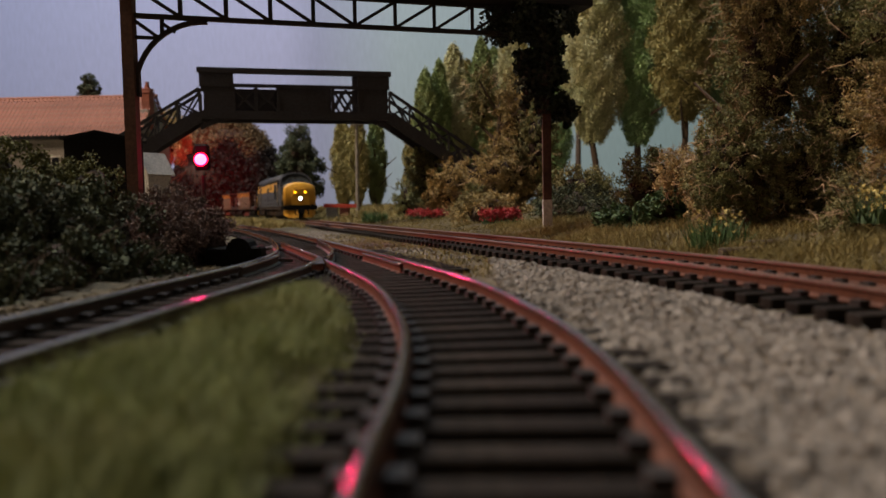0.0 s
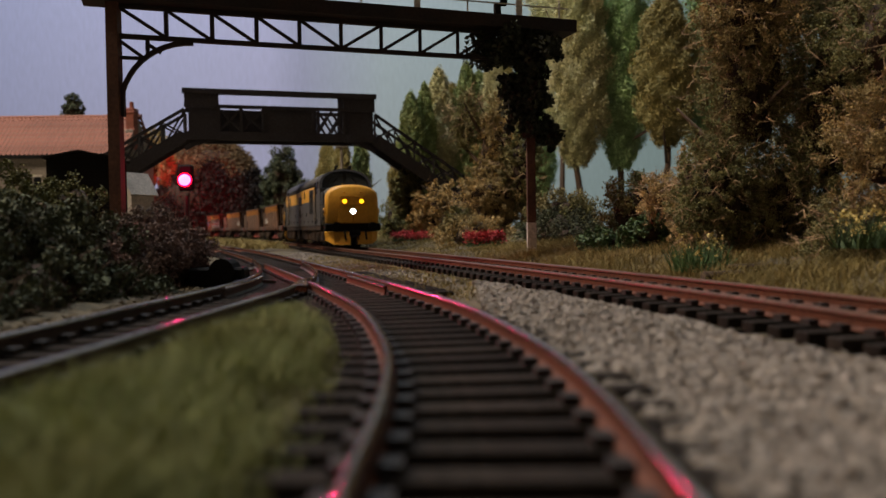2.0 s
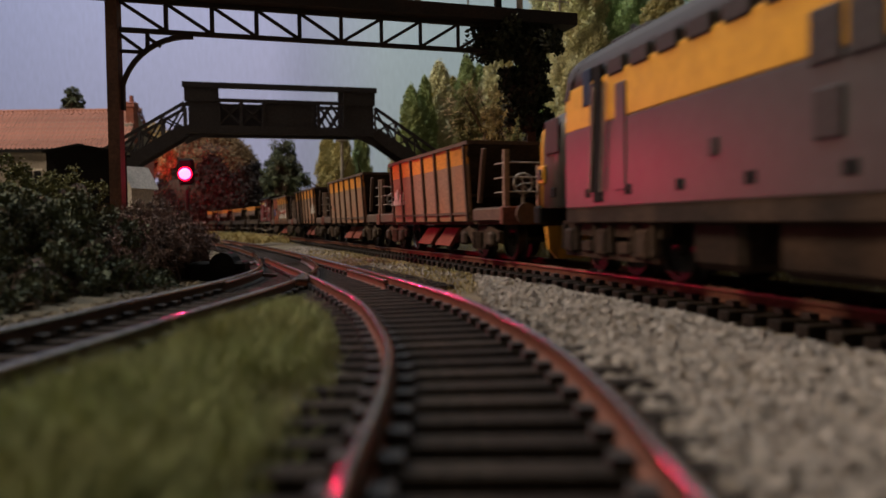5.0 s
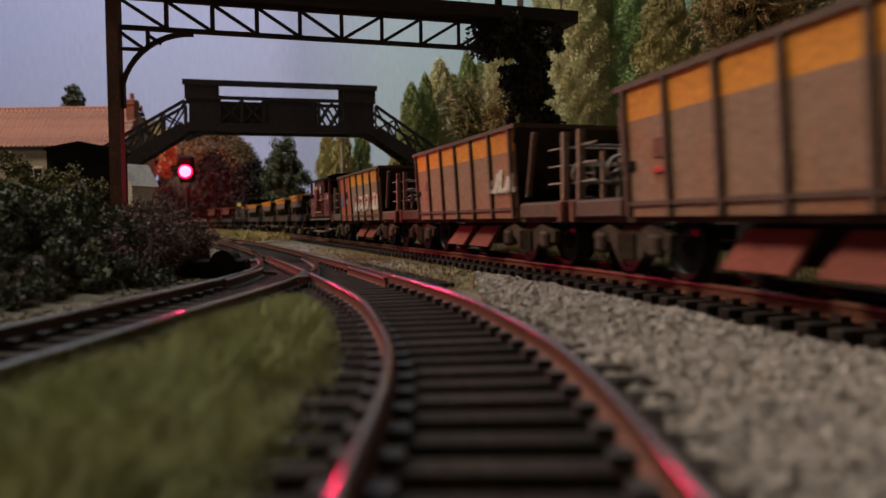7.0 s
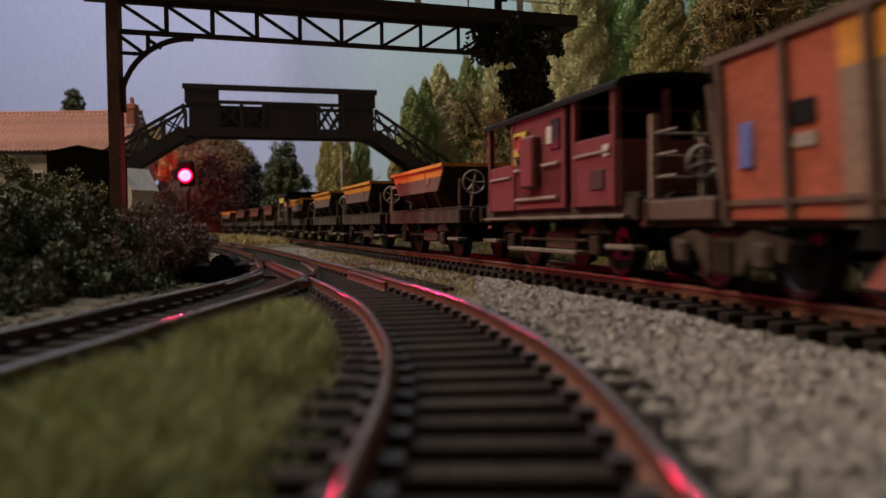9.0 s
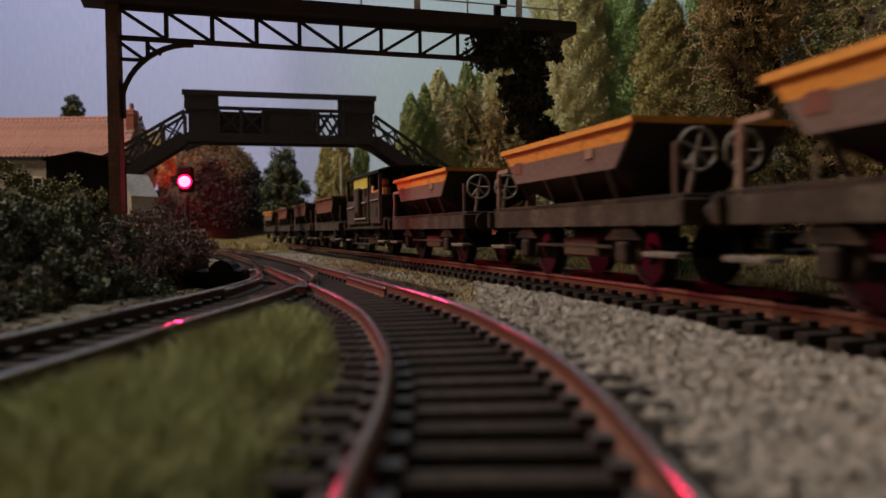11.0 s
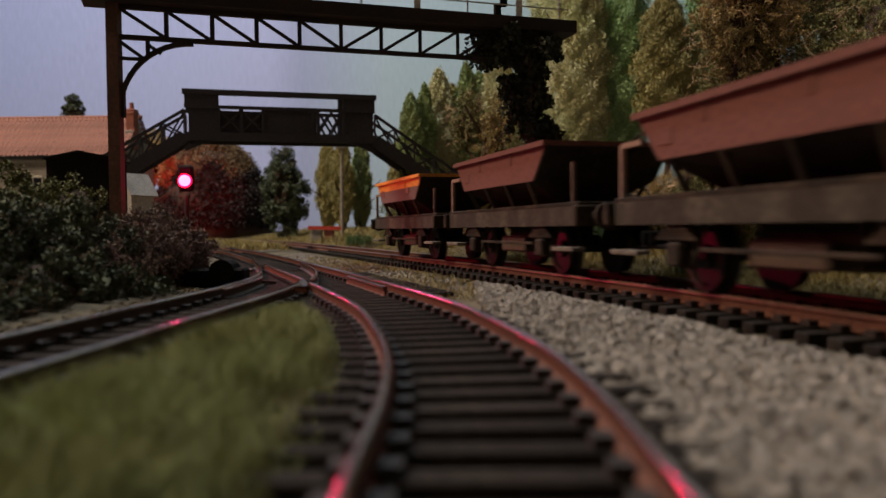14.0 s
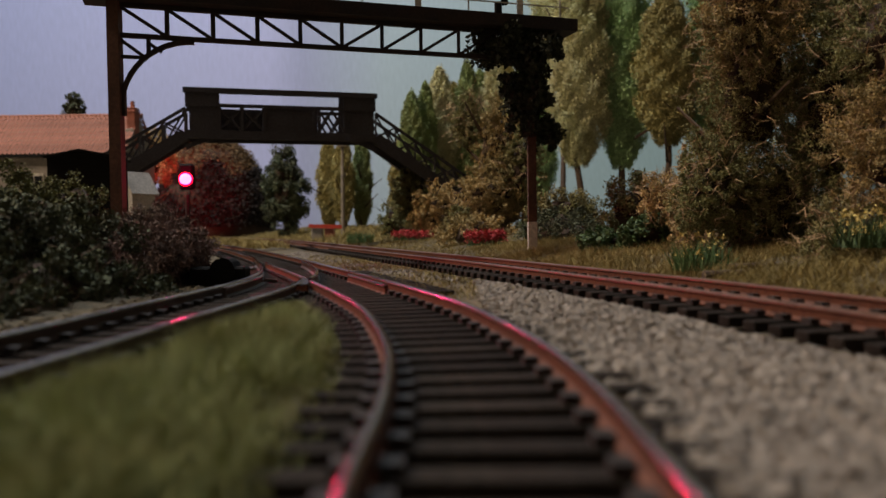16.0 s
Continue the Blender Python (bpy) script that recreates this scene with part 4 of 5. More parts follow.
        rod(bm, (x, 0, 22.6), (x + sg * 1.0, 0, 22.6), 2.1, 20)
        hl = part("head_lamp", bm, "grille", lo)
        if sg > 0:
            bm = bmesh.new()
            rod(bm, (x + 1.0, 0, 22.6), (x + 1.06, 0, 22.6), 1.65, 20)
            part("lens", bm, "lamp_white", hl, "glowing white lens")
        for y in (-5, 5):
            plate(lo, "nose_door", (x - sg * 0.05, y, 20.6), (0.7, 9.0, 10.5), "yellow", 0.2)
        plate(lo, "buffer_beam", (sg * 108.2, 0, 12.8), (4.5, 35.0, 4.6), "black", 0.5, "black buffer beam")
        buffers(lo, sg * 109.7, 12.8, "black")
        # snow plough blades
        for y in (-1, 1):
            bm = bmesh.new()
            loft(bm, [[(sg * 107.7, y * 2.4, 10.2), (sg * 110.7, y * 2.4, 9.8), (sg * 113.2, y * 2.4, 2.0), (sg * 110.2, y * 2.4, 2.0)],
                      [(sg * 105.7, y * 12, 10.2), (sg * 109.2, y * 12, 9.8), (sg * 110.2, y * 12, 2.0), (sg * 107.7, y * 12, 2.0)],
                      [(sg * 102.7, y * 16.6, 10.2), (sg * 104.2, y * 16.8, 9.8), (sg * 103.7, y * 16.2, 4.6), (sg * 102.7, y * 16.2, 4.6)]])
            part("snow_plough", bm, "yellow", lo, "yellow snow plough blade")
        bm = bmesh.new()
        for y in (-6, 2, 7):
            rod(bm, (sg * 113, y, 11), (sg * 114, y + 0.5, 5), 0.6, 6)
        part("brake_hose", bm, "black", lo)
        for y in (-4.5, 4.5):
            bm = bmesh.new()
            rod(bm, (sg * 76, y, 50), (sg * 81, y, 52.4), 1.0, 8)
            part("horn", bm, "black", lo)
    for y in (-1, 1):
        plate(lo, "engine_room_grille", (53, y * 17.0, 30.0), (15, 0.5, 16.5), "grille", 0.1, "dark side grille")
        for k in range(4):
            bm = bmesh.new()
            bar(bm, (47.4 + 3.7 * k, y * 17.3, 22.5), (47.4 + 3.7 * k, y * 17.3, 37.5), 0.4, 0.4)
            part("grille_bar", bm, "black", lo)
        for x in (-4, 2.5):
            plate(lo, "side_window", (x, y * 17.1, 32.5), (5.6, 0.6, 6.5), "grille", 0.2)
        plate(lo, "side_vent", (-3.5, y * 17.1, 23.5), (5, 0.6, 6), "grille", 0.2)
        plate(lo, "port_window", (22, y * 17.1, 36.0), (3.4, 0.6, 5.6), "grille", 0.6)
        for k in range(6):
            plate(lo, "roof_louvre", (-62 + k * 10, y * 16.3, 40.4), (6.6, 2.2, 3.2), "grille", 0.3)
        plate(lo, "side_door", (-72, y * 17.05, 28), (4.5, 0.5, 22), "grille", 0.2)
        plate(lo, "side_door", (-60, y * 17.05, 27), (4.5, 0.5, 20), "grey", 0.2)
        plate(lo, "solebar", (0, y * 16.0, 12.6), (178, 1.6, 3.4), "under", 0.2)
        for k in range(9):
            plate(lo, "sole_hole", (-76 + k * 19, y * 16.9, 17.0), (2.8, 0.5, 2.0), "black", 0.2)
        for x, sx in ((30, 2.2), (8, 1.8), (-28, 2.0)):
            plate(lo, "panel_catch", (x, y * 17.1, 22), (sx, 0.5, 2.6), "grille", 0.1)
    plate(lo, "roof_fan", (-78, 0, 50.2), (18, 14, 1.6), "grille", 0.4)
    plate(lo, "exhaust_panel", (0, 0, 50.3), (40, 9, 1.2), "grille", 0.4)
    for x, sx in ((0, 34), (-32, 14), (30, 14)):
        plate(lo, "under_tank", (x, 0, 8), (sx, 29, 9), "under", 1.2, "grimy underframe tank")
    bogie(lo, 72, (-18, 0, 18), 6.6, 14.2)
    bogie(lo, -72, (-18, 0, 18), 6.6, 14.2)
    return lo


def bogie_hopper(variant):
    """A long ribbed stone hopper: variant sets its paint."""
    label = {"grey": "orange and grey ribbed bogie hopper wagon with rust and graffiti",
             "red": "part-repainted rust-red and orange bogie hopper wagon with graffiti",
             "marked": "orange and grey ribbed bogie hopper wagon with a white scrawl",
             "plain": "orange and grey ribbed bogie hopper wagon, weathered"}[variant]
    w = thing("bogie_hopper_wagon", label, "wagon", "bogie hopper wagons in the train")
    L, zt, zm, zb = 46.6, 34.9, 29.0, 11.6
    plain = "wgrey" if variant == "red" else "wtan"
    # outer skin by bands, slightly leaning out to the top
    def band(name, z0, z1, x0, x1, material, label=""):
        def yy(z):
            return 15.6 + 1.4 * (z - zb) / (zt - zb)
        for s in (-1, 1):
            bm = bmesh.new()
            loft(bm, [[(x0, s * yy(z0), z0), (x1, s * yy(z0), z0), (x1, s * (yy(z0) - 0.8), z0), (x0, s * (yy(z0) - 0.8), z0)],
                      [(x0, s * yy(z1), z1), (x1, s * yy(z1), z1), (x1, s * (yy(z1) - 0.8), z1), (x0, s * (yy(z1) - 0.8), z1)]])
            part(name, bm, material, w, label)
    if variant == "red":
        band("side_panel", zb, zt, -L, -L + 26, "wrust", "repainted rust-red side panel")
        band("side_panel", zb, zm, -L + 26, L, plain, "dirty grey side panel")
        band("upper_band", zm, zt, -L + 26, L, "orange", "orange upper band")
    else:
        band("side_panel", zb, zm, -L, L, plain, "dirty grey side panel stained with rust")
        band("upper_band", zm, zt, -L, L, "orange", "orange upper band")
    for s in (-1, 1):
        # Ribs darker than the panel: their narrow shadow lines are put into the colour.
        for k in range(7):
            x = -L + 1 + k * (2 * L - 2) / 6
            bm = bmesh.new()
            bar(bm, (x, s * 16.0, zb), (x, s * 17.3, zt), 1.1, 1.0)
            part("rib", bm, "rib", w)
        bm = bmesh.new()
        bar(bm, (-L - 3, s * 16.9, zt + 0.4), (L + 3, s * 16.9, zt + 0.3), 1.5, 1.1)
        part("top_rim", bm, "rib", w, "dark rusty top rim")
        bm = bmesh.new()
        bar(bm, (-73, s * 13.5, 12.6), (73, s * 13.5, 12.6), 2.2, 4.0)
        part("solebar", bm, "under", w)
        bm = bmesh.new()
        bar(bm, (-L, s * 15.8, 14.0), (L, s * 15.8, 14.0), 0.9, 0.8)
        part("side_sill", bm, "rib", w)
    for s in (-1, 1):
        # Ends use the dark underframe colour: shade away from the lamp is painted.
        bm = bmesh.new()
        loft(bm, [[(s * (L + 3), -16.8, zt), (s * (L + 3), 16.8, zt), (s * (L + 2), 16.8, zt), (s * (L + 2), -16.8, zt)],
                  [(s * (L - 13), -15.6, zb + 3), (s * (L - 13), 15.6, zb + 3), (s * (L - 14), 15.6, zb + 3), (s * (L - 14), -15.6, zb + 3)]])
        part("end_slope", bm, "under", w, "sloping hopper end, painted dark for shade")
        bm = bmesh.new()
        bar(bm, (s * (L + 2.4), -17, zt + 0.4), (s * (L + 2.4), 17, zt + 0.3), 1.5, 1.1)
        part("top_rim", bm, "rib", w)
        plate(w, "end_platform", (s * 62, 0, 14.9), (24, 31, 1.2), "under", 0.2)
        for y in (-1, 1):
            plate(w, "platform_beam", (s * 61, y * 15.4, 13.4), (23, 1.0, 3.6), "rib", 0.3, "rusty platform side beam")
        plate(w, "headstock", (s * 73.4, 0, 13.0), (2.2, 33, 5.0), "hrust", 0.3, "rusty headstock")
        buffers(w, s * 74, 13.4, "rib")
        for y in (-14.5, -4.8, 4.8, 14.5):
            bm = bmesh.new()
            bar(bm, (s * 72.5, y, 15), (s * 72.5, y, 31 if abs(y) > 10 else 27), 1.5 if abs(y) > 10 else 0.9, 1.2)
            part("platform_post", bm, "wgrey", w)
        for z in (19.5, 23.5, 27.5):
            bm = bmesh.new()
            rod(bm, (s * 72.5, -14.5, z), (s * 72.5, 14.5, z), 0.22, 6)
            for y in (-14.5, 14.5):
                rod(bm, (s * 72.5, y, z), (s * 64, y, z), 0.2, 6)
            part("platform_rail", bm, "handrail", w, "dull pale platform railing")
        for y in (-7.5, 7.5):
            bm = bmesh.new()
            bmesh.ops.create_circle(bm, segments=14, radius=2.8, matrix=Matrix.Translation((s * 68, y, 22)) @ Matrix.Rotation(math.pi / 2, 4, "Y"))
            ring = [v.co.copy() for v in bm.verts]
            bm.clear()
            for p, q in zip(ring, ring[1:] + ring[:1]):
                rod(bm, p, q, 0.4, 5)
            for k in range(0, 14, 4):
                rod(bm, ring[k], (s * 68, y, 22), 0.25, 5)
            rod(bm, (s * 68, y, 22), (s * 68, y, 15), 0.5, 6)
            part("brake_wheel", bm, "handrail", w, "spoked brake wheel")
        for y in (-13.8, 13.8):
            bm = bmesh.new()
            bar(bm, (s * 50, y, 17), (s * 54, y, 33), 1.2, 1.2)
            part("end_stay", bm, "rib", w)
        cast_bogie(w, s * 50, 11.5, 6.2)
    # Dark sheet low in the body stands in for the shade inside it.
    plate(w, "load_shadow_floor", (0, 0, zb + 8), (2 * L - 14, 30, 1), "under", 0)
    for x in (-11, 11):
        for s in (-1, 1):
            bm = bmesh.new()
            loft(bm, [[(x - 7.5, s * 9.4, 9.6), (x + 7.5, s * 9.4, 9.6), (x + 7.5, s * 8.2, 9.6), (x - 7.5, s * 8.2, 9.6)],
                      [(x - 9.5, s * 13.2, 3.4), (x + 7.0, s * 13.2, 3.4), (x + 7.0, s * 12.0, 3.0), (x - 9.5, s * 12.0, 3.0)]])
            part("discharge_door", bm, "chute", w, "red hopper discharge door")
        bm = bmesh.new()
        prism(bm, [(x - 13, 13), (x + 13, 13), (x + 7, 4), (x - 7, 4)], "y", -6, 6)
        part("chute", bm, "under", w)
    # painted marks on the side that shows
    for s in (-1,):
        if variant in ("grey", "marked"):
            x0 = 30 if variant == "grey" else -46
            for k in range(5):
                bm = bmesh.new()
                bar(bm, (x0 + k * 3.8, s * 16.6, 18.5), (x0 + 0.6 + k * 3.8 + (k % 2) * 1.6, s * 16.55, 22.2 + 1.2 * (k % 3)), 0.4, 2.1)
                bar(bm, (x0 + k * 3.8, s * 16.35, 18.8 + k % 2 * 2.2), (x0 + 2.4 + k * 3.8, s * 16.4, 19.2 + k % 2 * 2.2), 0.5, 1.2)
                part("graffiti_stroke", bm, "white", w, "white painted scrawl")
        if variant == "red":
            for k in range(8):
                bm = bmesh.new()
                bar(bm, (-6 + k * 6.2, s * 16.3, 18.5), (-5 + k * 6.2 + (k % 2) * 2, s * 16.6, 24 - (k % 3)), 0.4, 1.0)
                bar(bm, (-7.5 + k * 6.2, s * 16.45, 21 + k % 2), (-3 + k * 6.2, s * 16.45, 21.6 + k % 2), 0.5, 0.9)
                part("graffiti_stroke", bm, "sign_red", w, "red painted scrawl")
                plate(w, "graffiti_patch", (-4.5 + k * 6.2 + (3 if k > 4 else 0), s * 16.22, 20.4 - 0.5 * (k % 2)), (5.4, 0.5, 8.2 - k % 3), "white", 0.15, "white painted patch")
            plate(w, "poster", (-40, s * 16.3, 22.0), (3.2, 0.5, 6.5), "blue", 0.1)
            plate(w, "data_panel", (-27, s * 16.5, 25), (4.5, 0.5, 3.2), "black", 0.1)
            plate(w, "data_panel", (-27, s * 16.3, 21.5), (4.5, 0.5, 1.8), "handrail", 0.1)
        else:
            plate(w, "data_panel", (-33, s * 16.4, 23.4), (5, 0.4, 3.4), "hrust", 0.1)
            plate(w, "data_panel", (-33, s * 16.3, 19.6), (6, 0.4, 1.1), "sign_red", 0.1)
            plate(w, "data_panel", (-44, s * 16.45, 21), (2.2, 0.6, 1.6), "black", 0.1)
    return w


def four_wheel_underframe(w, half, material="under", base=25.0):
    for s in (-1, 1):
        bm = bmesh.new()
        bar(bm, (-half, s * 14.2, 14.0), (half, s * 14.2, 14.0), 1.6, 4.4)
        part("solebar", bm, "cast", w, "dusty solebar")
        plate(w, "headstock", (s * half, 0, 14.0), (2.0, 33, 4.6), material, 0.3)
        buffers(w, s * (half + 0.6), 13.8, material)
        for x in (-base, base):
            bm = bmesh.new()
            prism(bm, [(x - 6.5, 12.5), (x + 6.5, 12.5), (x + 2.6, 4.2), (x - 2.6, 4.2)], "y", s * 12.2 - 0.4, s * 12.2 + 0.4)
            box(bm, (x, s * 13.6, 6.6), (4.2, 2.6, 4.2), 0.4)
            for k in range(4):
                box(bm, (x, s * 13.6, 9.4 + k * 0.7), (13 - 2.4 * k, 1.6, 0.6))
            part("axle_guard", bm, material, w, "axle guard with leaf spring")
        plate(w, "brake_lever", (2, s * 14.4, 7.6), (38, 0.5, 0.7), "under", 0.1)
        plate(w, "step_board", (s * (half - 7), -14.6, 6.6), (11, 3.2, 0.9), "step", 0.1, "worn pale step board")
        plate(w, "step_board", (s * (half - 7), 14.6, 6.6), (11, 3.2, 0.9), "step", 0.1, "worn pale step board")
    for x in (-base, base):
        wheelset(w, x, 6.2)
    plate(w, "chute", (0, 0, 9), (22, 16, 8), "under", 0.6)
    plate(w, "chute_side", (0, -11.0, 7.2), (17, 1.0, 4.4), "rib", 0.5, "dusty discharge chute side")
    plate(w, "chute_side", (0, 11.0, 7.2), (17, 1.0, 4.4), "rib", 0.5, "dusty discharge chute side")
    plate(w, "floor", (0, 0, 16.6), (2 * half - 2, 30, 1.0), "under", 0.2)


def small_hopper(variant):
    label = {"orange": "small four-wheel ballast hopper wagon, orange above grey, weathered",
             "last": "small orange and grey ballast hopper wagon, last in the train",
             "red": "small four-wheel ballast hopper wagon in flat rust red"}[variant]
    w = thing("ballast_hopper_wagon", label, "wagon", "small hopper wagons in the train")
    four_wheel_underframe(w, 48.0)
    L, y0, zt, zm, zl = 34.0, 16.6, 31.2, 27.6, 22.8
    up, low = ("orange", "hbrown") if variant != "red" else ("hrust", "hrust")

    def ring(z):
        k = max(0.0, (zt - z) / (zt - 17.5))
        x = L - 13.0 * k
        y = y0 if z >= zl else y0 - 9.5 * (zl - z) / (zl - 17.5)
        return [(-x, -y, z), (x, -y, z), (x, y, z), (-x, y, z)]
    for name, z0, z1, m, lb in (("upper_band", zm, zt, up, "upper band of the hopper"), ("side_panel", zl, zm, low, "lower side of the hopper"),
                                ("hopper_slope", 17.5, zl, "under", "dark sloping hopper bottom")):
        bm = bmesh.new()
        loft(bm, [ring(z0), ring(z1)], caps=False)
        bmesh.ops.solidify(bm, geom=list(bm.faces), thickness=0.5)
        part(name, bm, m, w, lb)
    for s in (-1, 1):
        bm = bmesh.new()
        bar(bm, (-L - 0.6, s * 16.9, zt), (L + 0.6, s * 16.9, zt), 1.3, 1.2)
        part("top_rim", bm, up, w)
        bm = bmesh.new()
        bar(bm, (s * L, -16.9, zt), (s * L, 16.9, zt), 1.3, 1.2)
        part("top_rim", bm, up, w)
        # Dark plate over each painted end; its colour carries the end's shade.
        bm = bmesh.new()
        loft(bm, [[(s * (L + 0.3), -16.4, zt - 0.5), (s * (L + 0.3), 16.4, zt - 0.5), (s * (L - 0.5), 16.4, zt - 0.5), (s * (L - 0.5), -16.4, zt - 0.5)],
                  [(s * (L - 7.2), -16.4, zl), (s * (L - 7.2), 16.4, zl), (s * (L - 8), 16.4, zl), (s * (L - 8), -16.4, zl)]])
        part("end_plate", bm, "under", w, "end plate, painted dark for the unlit end")
        for k in range(4):
            x = -22 + k * 44 / 3
            bm = bmesh.new()
            bar(bm, (x, s * 13.5, 17), (x * 1.05, s * 16.2, zl), 1.1, 1.1)
            part("stay", bm, "under", w)
        for x in (-12, 12):
            plate(w, "rib", (x, s * 16.6, (zm + zt) / 2), (0.9, 0.5, zt - zm), up, 0.1)
        # posts and brake wheels on the leading platform
        bm = bmesh.new()
        bar(bm, (44, s * 14.5, 16), (44, s * 14.5, 26), 0.8, 0.8)
        part("platform_post", bm, "rib", w)
        bm = bmesh.new()
        bar(bm, (-44, s * 14.5, 16), (-44, s * 14.5, 27), 1.0, 1.0)
        bar(bm, (-44, s * 14.5, 27), (-36, s * 14.5, 27), 1.0, 1.0)
        part("grab_rail", bm, "wgrey", w)
    for y in ((-9, 0.5) if variant == "orange" else ()):
        bm = bmesh.new()
        ring2 = [Vector((42, y + 3.8 * math.cos(k * math.pi / 7), 25 + 3.8 * math.sin(k * math.pi / 7))) for k in range(14)]
        for p, q in zip(ring2, ring2[1:] + ring2[:1]):
            rod(bm, p, q, 0.32, 5)
        for k in range(0, 14, 3):
            rod(bm, ring2[k], (42, y, 25), 0.25, 5)
        rod(bm, (42, y, 25), (39, y, 16), 0.5, 6)
        part("brake_wheel", bm, "handrail", w, "pale spoked brake wheel")
    bm = bmesh.new()
    prism(bm, [(-L + 3, zt - 3), (-14, zt - 0.5), (0, zt - 2), (16, zt - 0.2), (L - 3, zt - 3)], "y", -14, 14)
    part("stone_load", bm, "stone", w, "grey ballast load")
    plate(w, "data_panel", (-24, -16.6, 26.6), (5, 0.3, 3.0), "hrust", 0.1)
    if variant != "red":
        plate(w, "data_panel", (16, -16.7, 26.6), (3.4, 0.5, 2.2), "wtan", 0.1)
    return w


def brake_van(variant):
    maroon = variant == "maroon"
    label = "maroon brake van with a yellow notice board" if maroon else "dirty brown brake van with yellow band and small painted figure"
    w = thing("brake_van", label, "brake van", "brake vans in the train")
    four_wheel_underframe(w, 44.0, base=24.0)
    side, L, zt, zb = ("wmaroon" if maroon else "wbrown"), 37.0, 37.4, 14.6
    # cabin, with a veranda at each end
    plate(w, "cabin", (-1.7, 0, (zt + zb) / 2), (30.6, 32.4, zt - zb), side, 0.3, "planked cabin")
    for s, x0, x1, top in ((-1, -36.6, -17.0, 26.5), (1, 17.2, 36.4, 28.6)):
        for y in (-1, 1):
            plate(w, "veranda_side", ((x0 + x1) / 2, y * 15.9, (zb + top) / 2), (x1 - x0, 0.9, top - zb), side, 0.2, "planked veranda side")
            for x in (x0 + 0.8, x1 - 0.8):
                bm = bmesh.new()
                bar(bm, (x, y * 15.8, zb), (x, y * 15.8, zt), 1.4, 1.4)
                part("veranda_post", bm, side, w)
            bm = bmesh.new()
            rod(bm, (x0 + 2, y * 16.7, top - 3.4), (x1 - 2, y * 16.7, top - 3.2), 0.35, 6)
            part("grab_rail", bm, "handrail", w)
        plate(w, "veranda_end", (s * 36.6, 0, 21.0), (1.0, 31.5, 13), "under" if not maroon else side, 0.2)
        for y in (-5.5, 5.5):
            plate(w, "end_post", (s * 36.6, y, 32.3), (1.0, 1.6, 10), "under" if not maroon else side, 0.2)
        # Black sheet on the cabin end paints the veranda's inner shade.
        plate(w, "end_shade", (s * 15.2 - 1.7, 0, 26), (0.6, 31, 21), "black", 0.1, "black sheet for the veranda shade on the cabin end")
        plate(w, "floor_board", (s * 26, 0, zb + 0.4), (20, 31, 1.0), "under", 0.1)
    bm = bmesh.new()
    rg = []
    for x in (-L - 1.2, L + 1.2):
        top = [(x, -17.2 * math.cos(math.pi * i / 12), zt + 0.6 + 2.6 * math.sin(math.pi * i / 12)) for i in range(13)]
        rg.append(top + [(x, q[1], q[2] - 1.0) for q in top[::-1]])
    loft(bm, rg)
    part("roof", bm, "black", w, "sooty black arched roof")
    for y in (-1, 1):
        plate(w, "ducket", (-4, y * 17.3, 26), (8, 2.6, 12.5), side, 0.6, "projecting side lookout")
        plate(w, "cabin_window", (8.6, y * 16.3, 31.5), (5, 0.6, 7), "glass", 0.2)
        plate(w, "door_jamb", (13.2, y * 15.9, 26), (1.0, 1.2, 22), side, 0.2)
        for x0, x1, z in ((-16, -9, 24.6), (2, 11, 24.8), (-15, 10, 17.2)):
            bm = bmesh.new()
            rod(bm, (x0, y * 16.8, z), (x1, y * 16.8, z), 0.45, 6)
            part("grab_rail", bm, "handrail", w, "pale long grab rail")
        plate(w, "long_step", (0, y * 15.4, 12.6), (80, 3.0, 0.7), "under" if not maroon else "step", 0.1, "long worn footboard")
        plate(w, "lower_step", (0, y * 15.6, 5.0), (40, 3.0, 0.8), "under" if not maroon else "step", 0.1, "lower worn footboard")
        for k in range(13):
            plate(w, "plank_batten", (-16 + k * 2.4, y * 16.25, 20.5), (0.35, 0.5, 9), side, 0)
        plate(w, "side_vent", (29, y * 16.5, 20), (6, 0.5, 4), "grille", 0.1)
    if maroon:
        plate(w, "notice_board", (-11, -16.9, 30), (8, 0.7, 8), "vanyellow", 0.1, "yellow notice board")
        plate(w, "notice_emblem", (-10.8, -17.4, 31.2), (4, 0.4, 3.6), "sign_red", 0.8)
        for k in range(3):
            plate(w, "notice_bar", (-11, -17.4, 27.8 - 0.7 * k), (5.5 - k, 0.4, 0.4), "black", 0)
        plate(w, "paper_label", (6, -16.6, 31.5), (3, 0.5, 4), "white", 0.1)
        plate(w, "paper_label", (33, -16.5, 25.5), (2.4, 0.5, 2.4), "white", 0.1)
    else:
        plate(w, "yellow_band", (-1.7, -16.4, 34.4), (30.4, 0.6, 5.6), "vanyellow", 0.1, "yellow upper band")
        plate(w, "yellow_band", (-1.7, 16.4, 34.4), (30.4, 0.6, 5.6), "vanyellow", 0.1, "yellow upper band")
        plate(w, "paper_label", (-15, -16.6, 26), (3, 0.5, 4), "wgrey", 0.1)
        bm = bmesh.new()
        rod(bm, (31, -13.5, 29.6), (25, -16.8, 28.6), 0.9, 7)
        rod(bm, (25, -16.8, 28.6), (21, -15.6, 31.6), 0.8, 7)
        bmesh.ops.create_uvsphere(bm, u_segments=10, v_segments=8, radius=2.0, matrix=Matrix.Translation((31, -12.5, 33.4)))
        rod(bm, (31, -12, 15.2), (31, -12, 31), 3.0, 8, 2.2)
        part("figure", bm, "flesh", w, "small plain painted figure in the veranda")
    return w


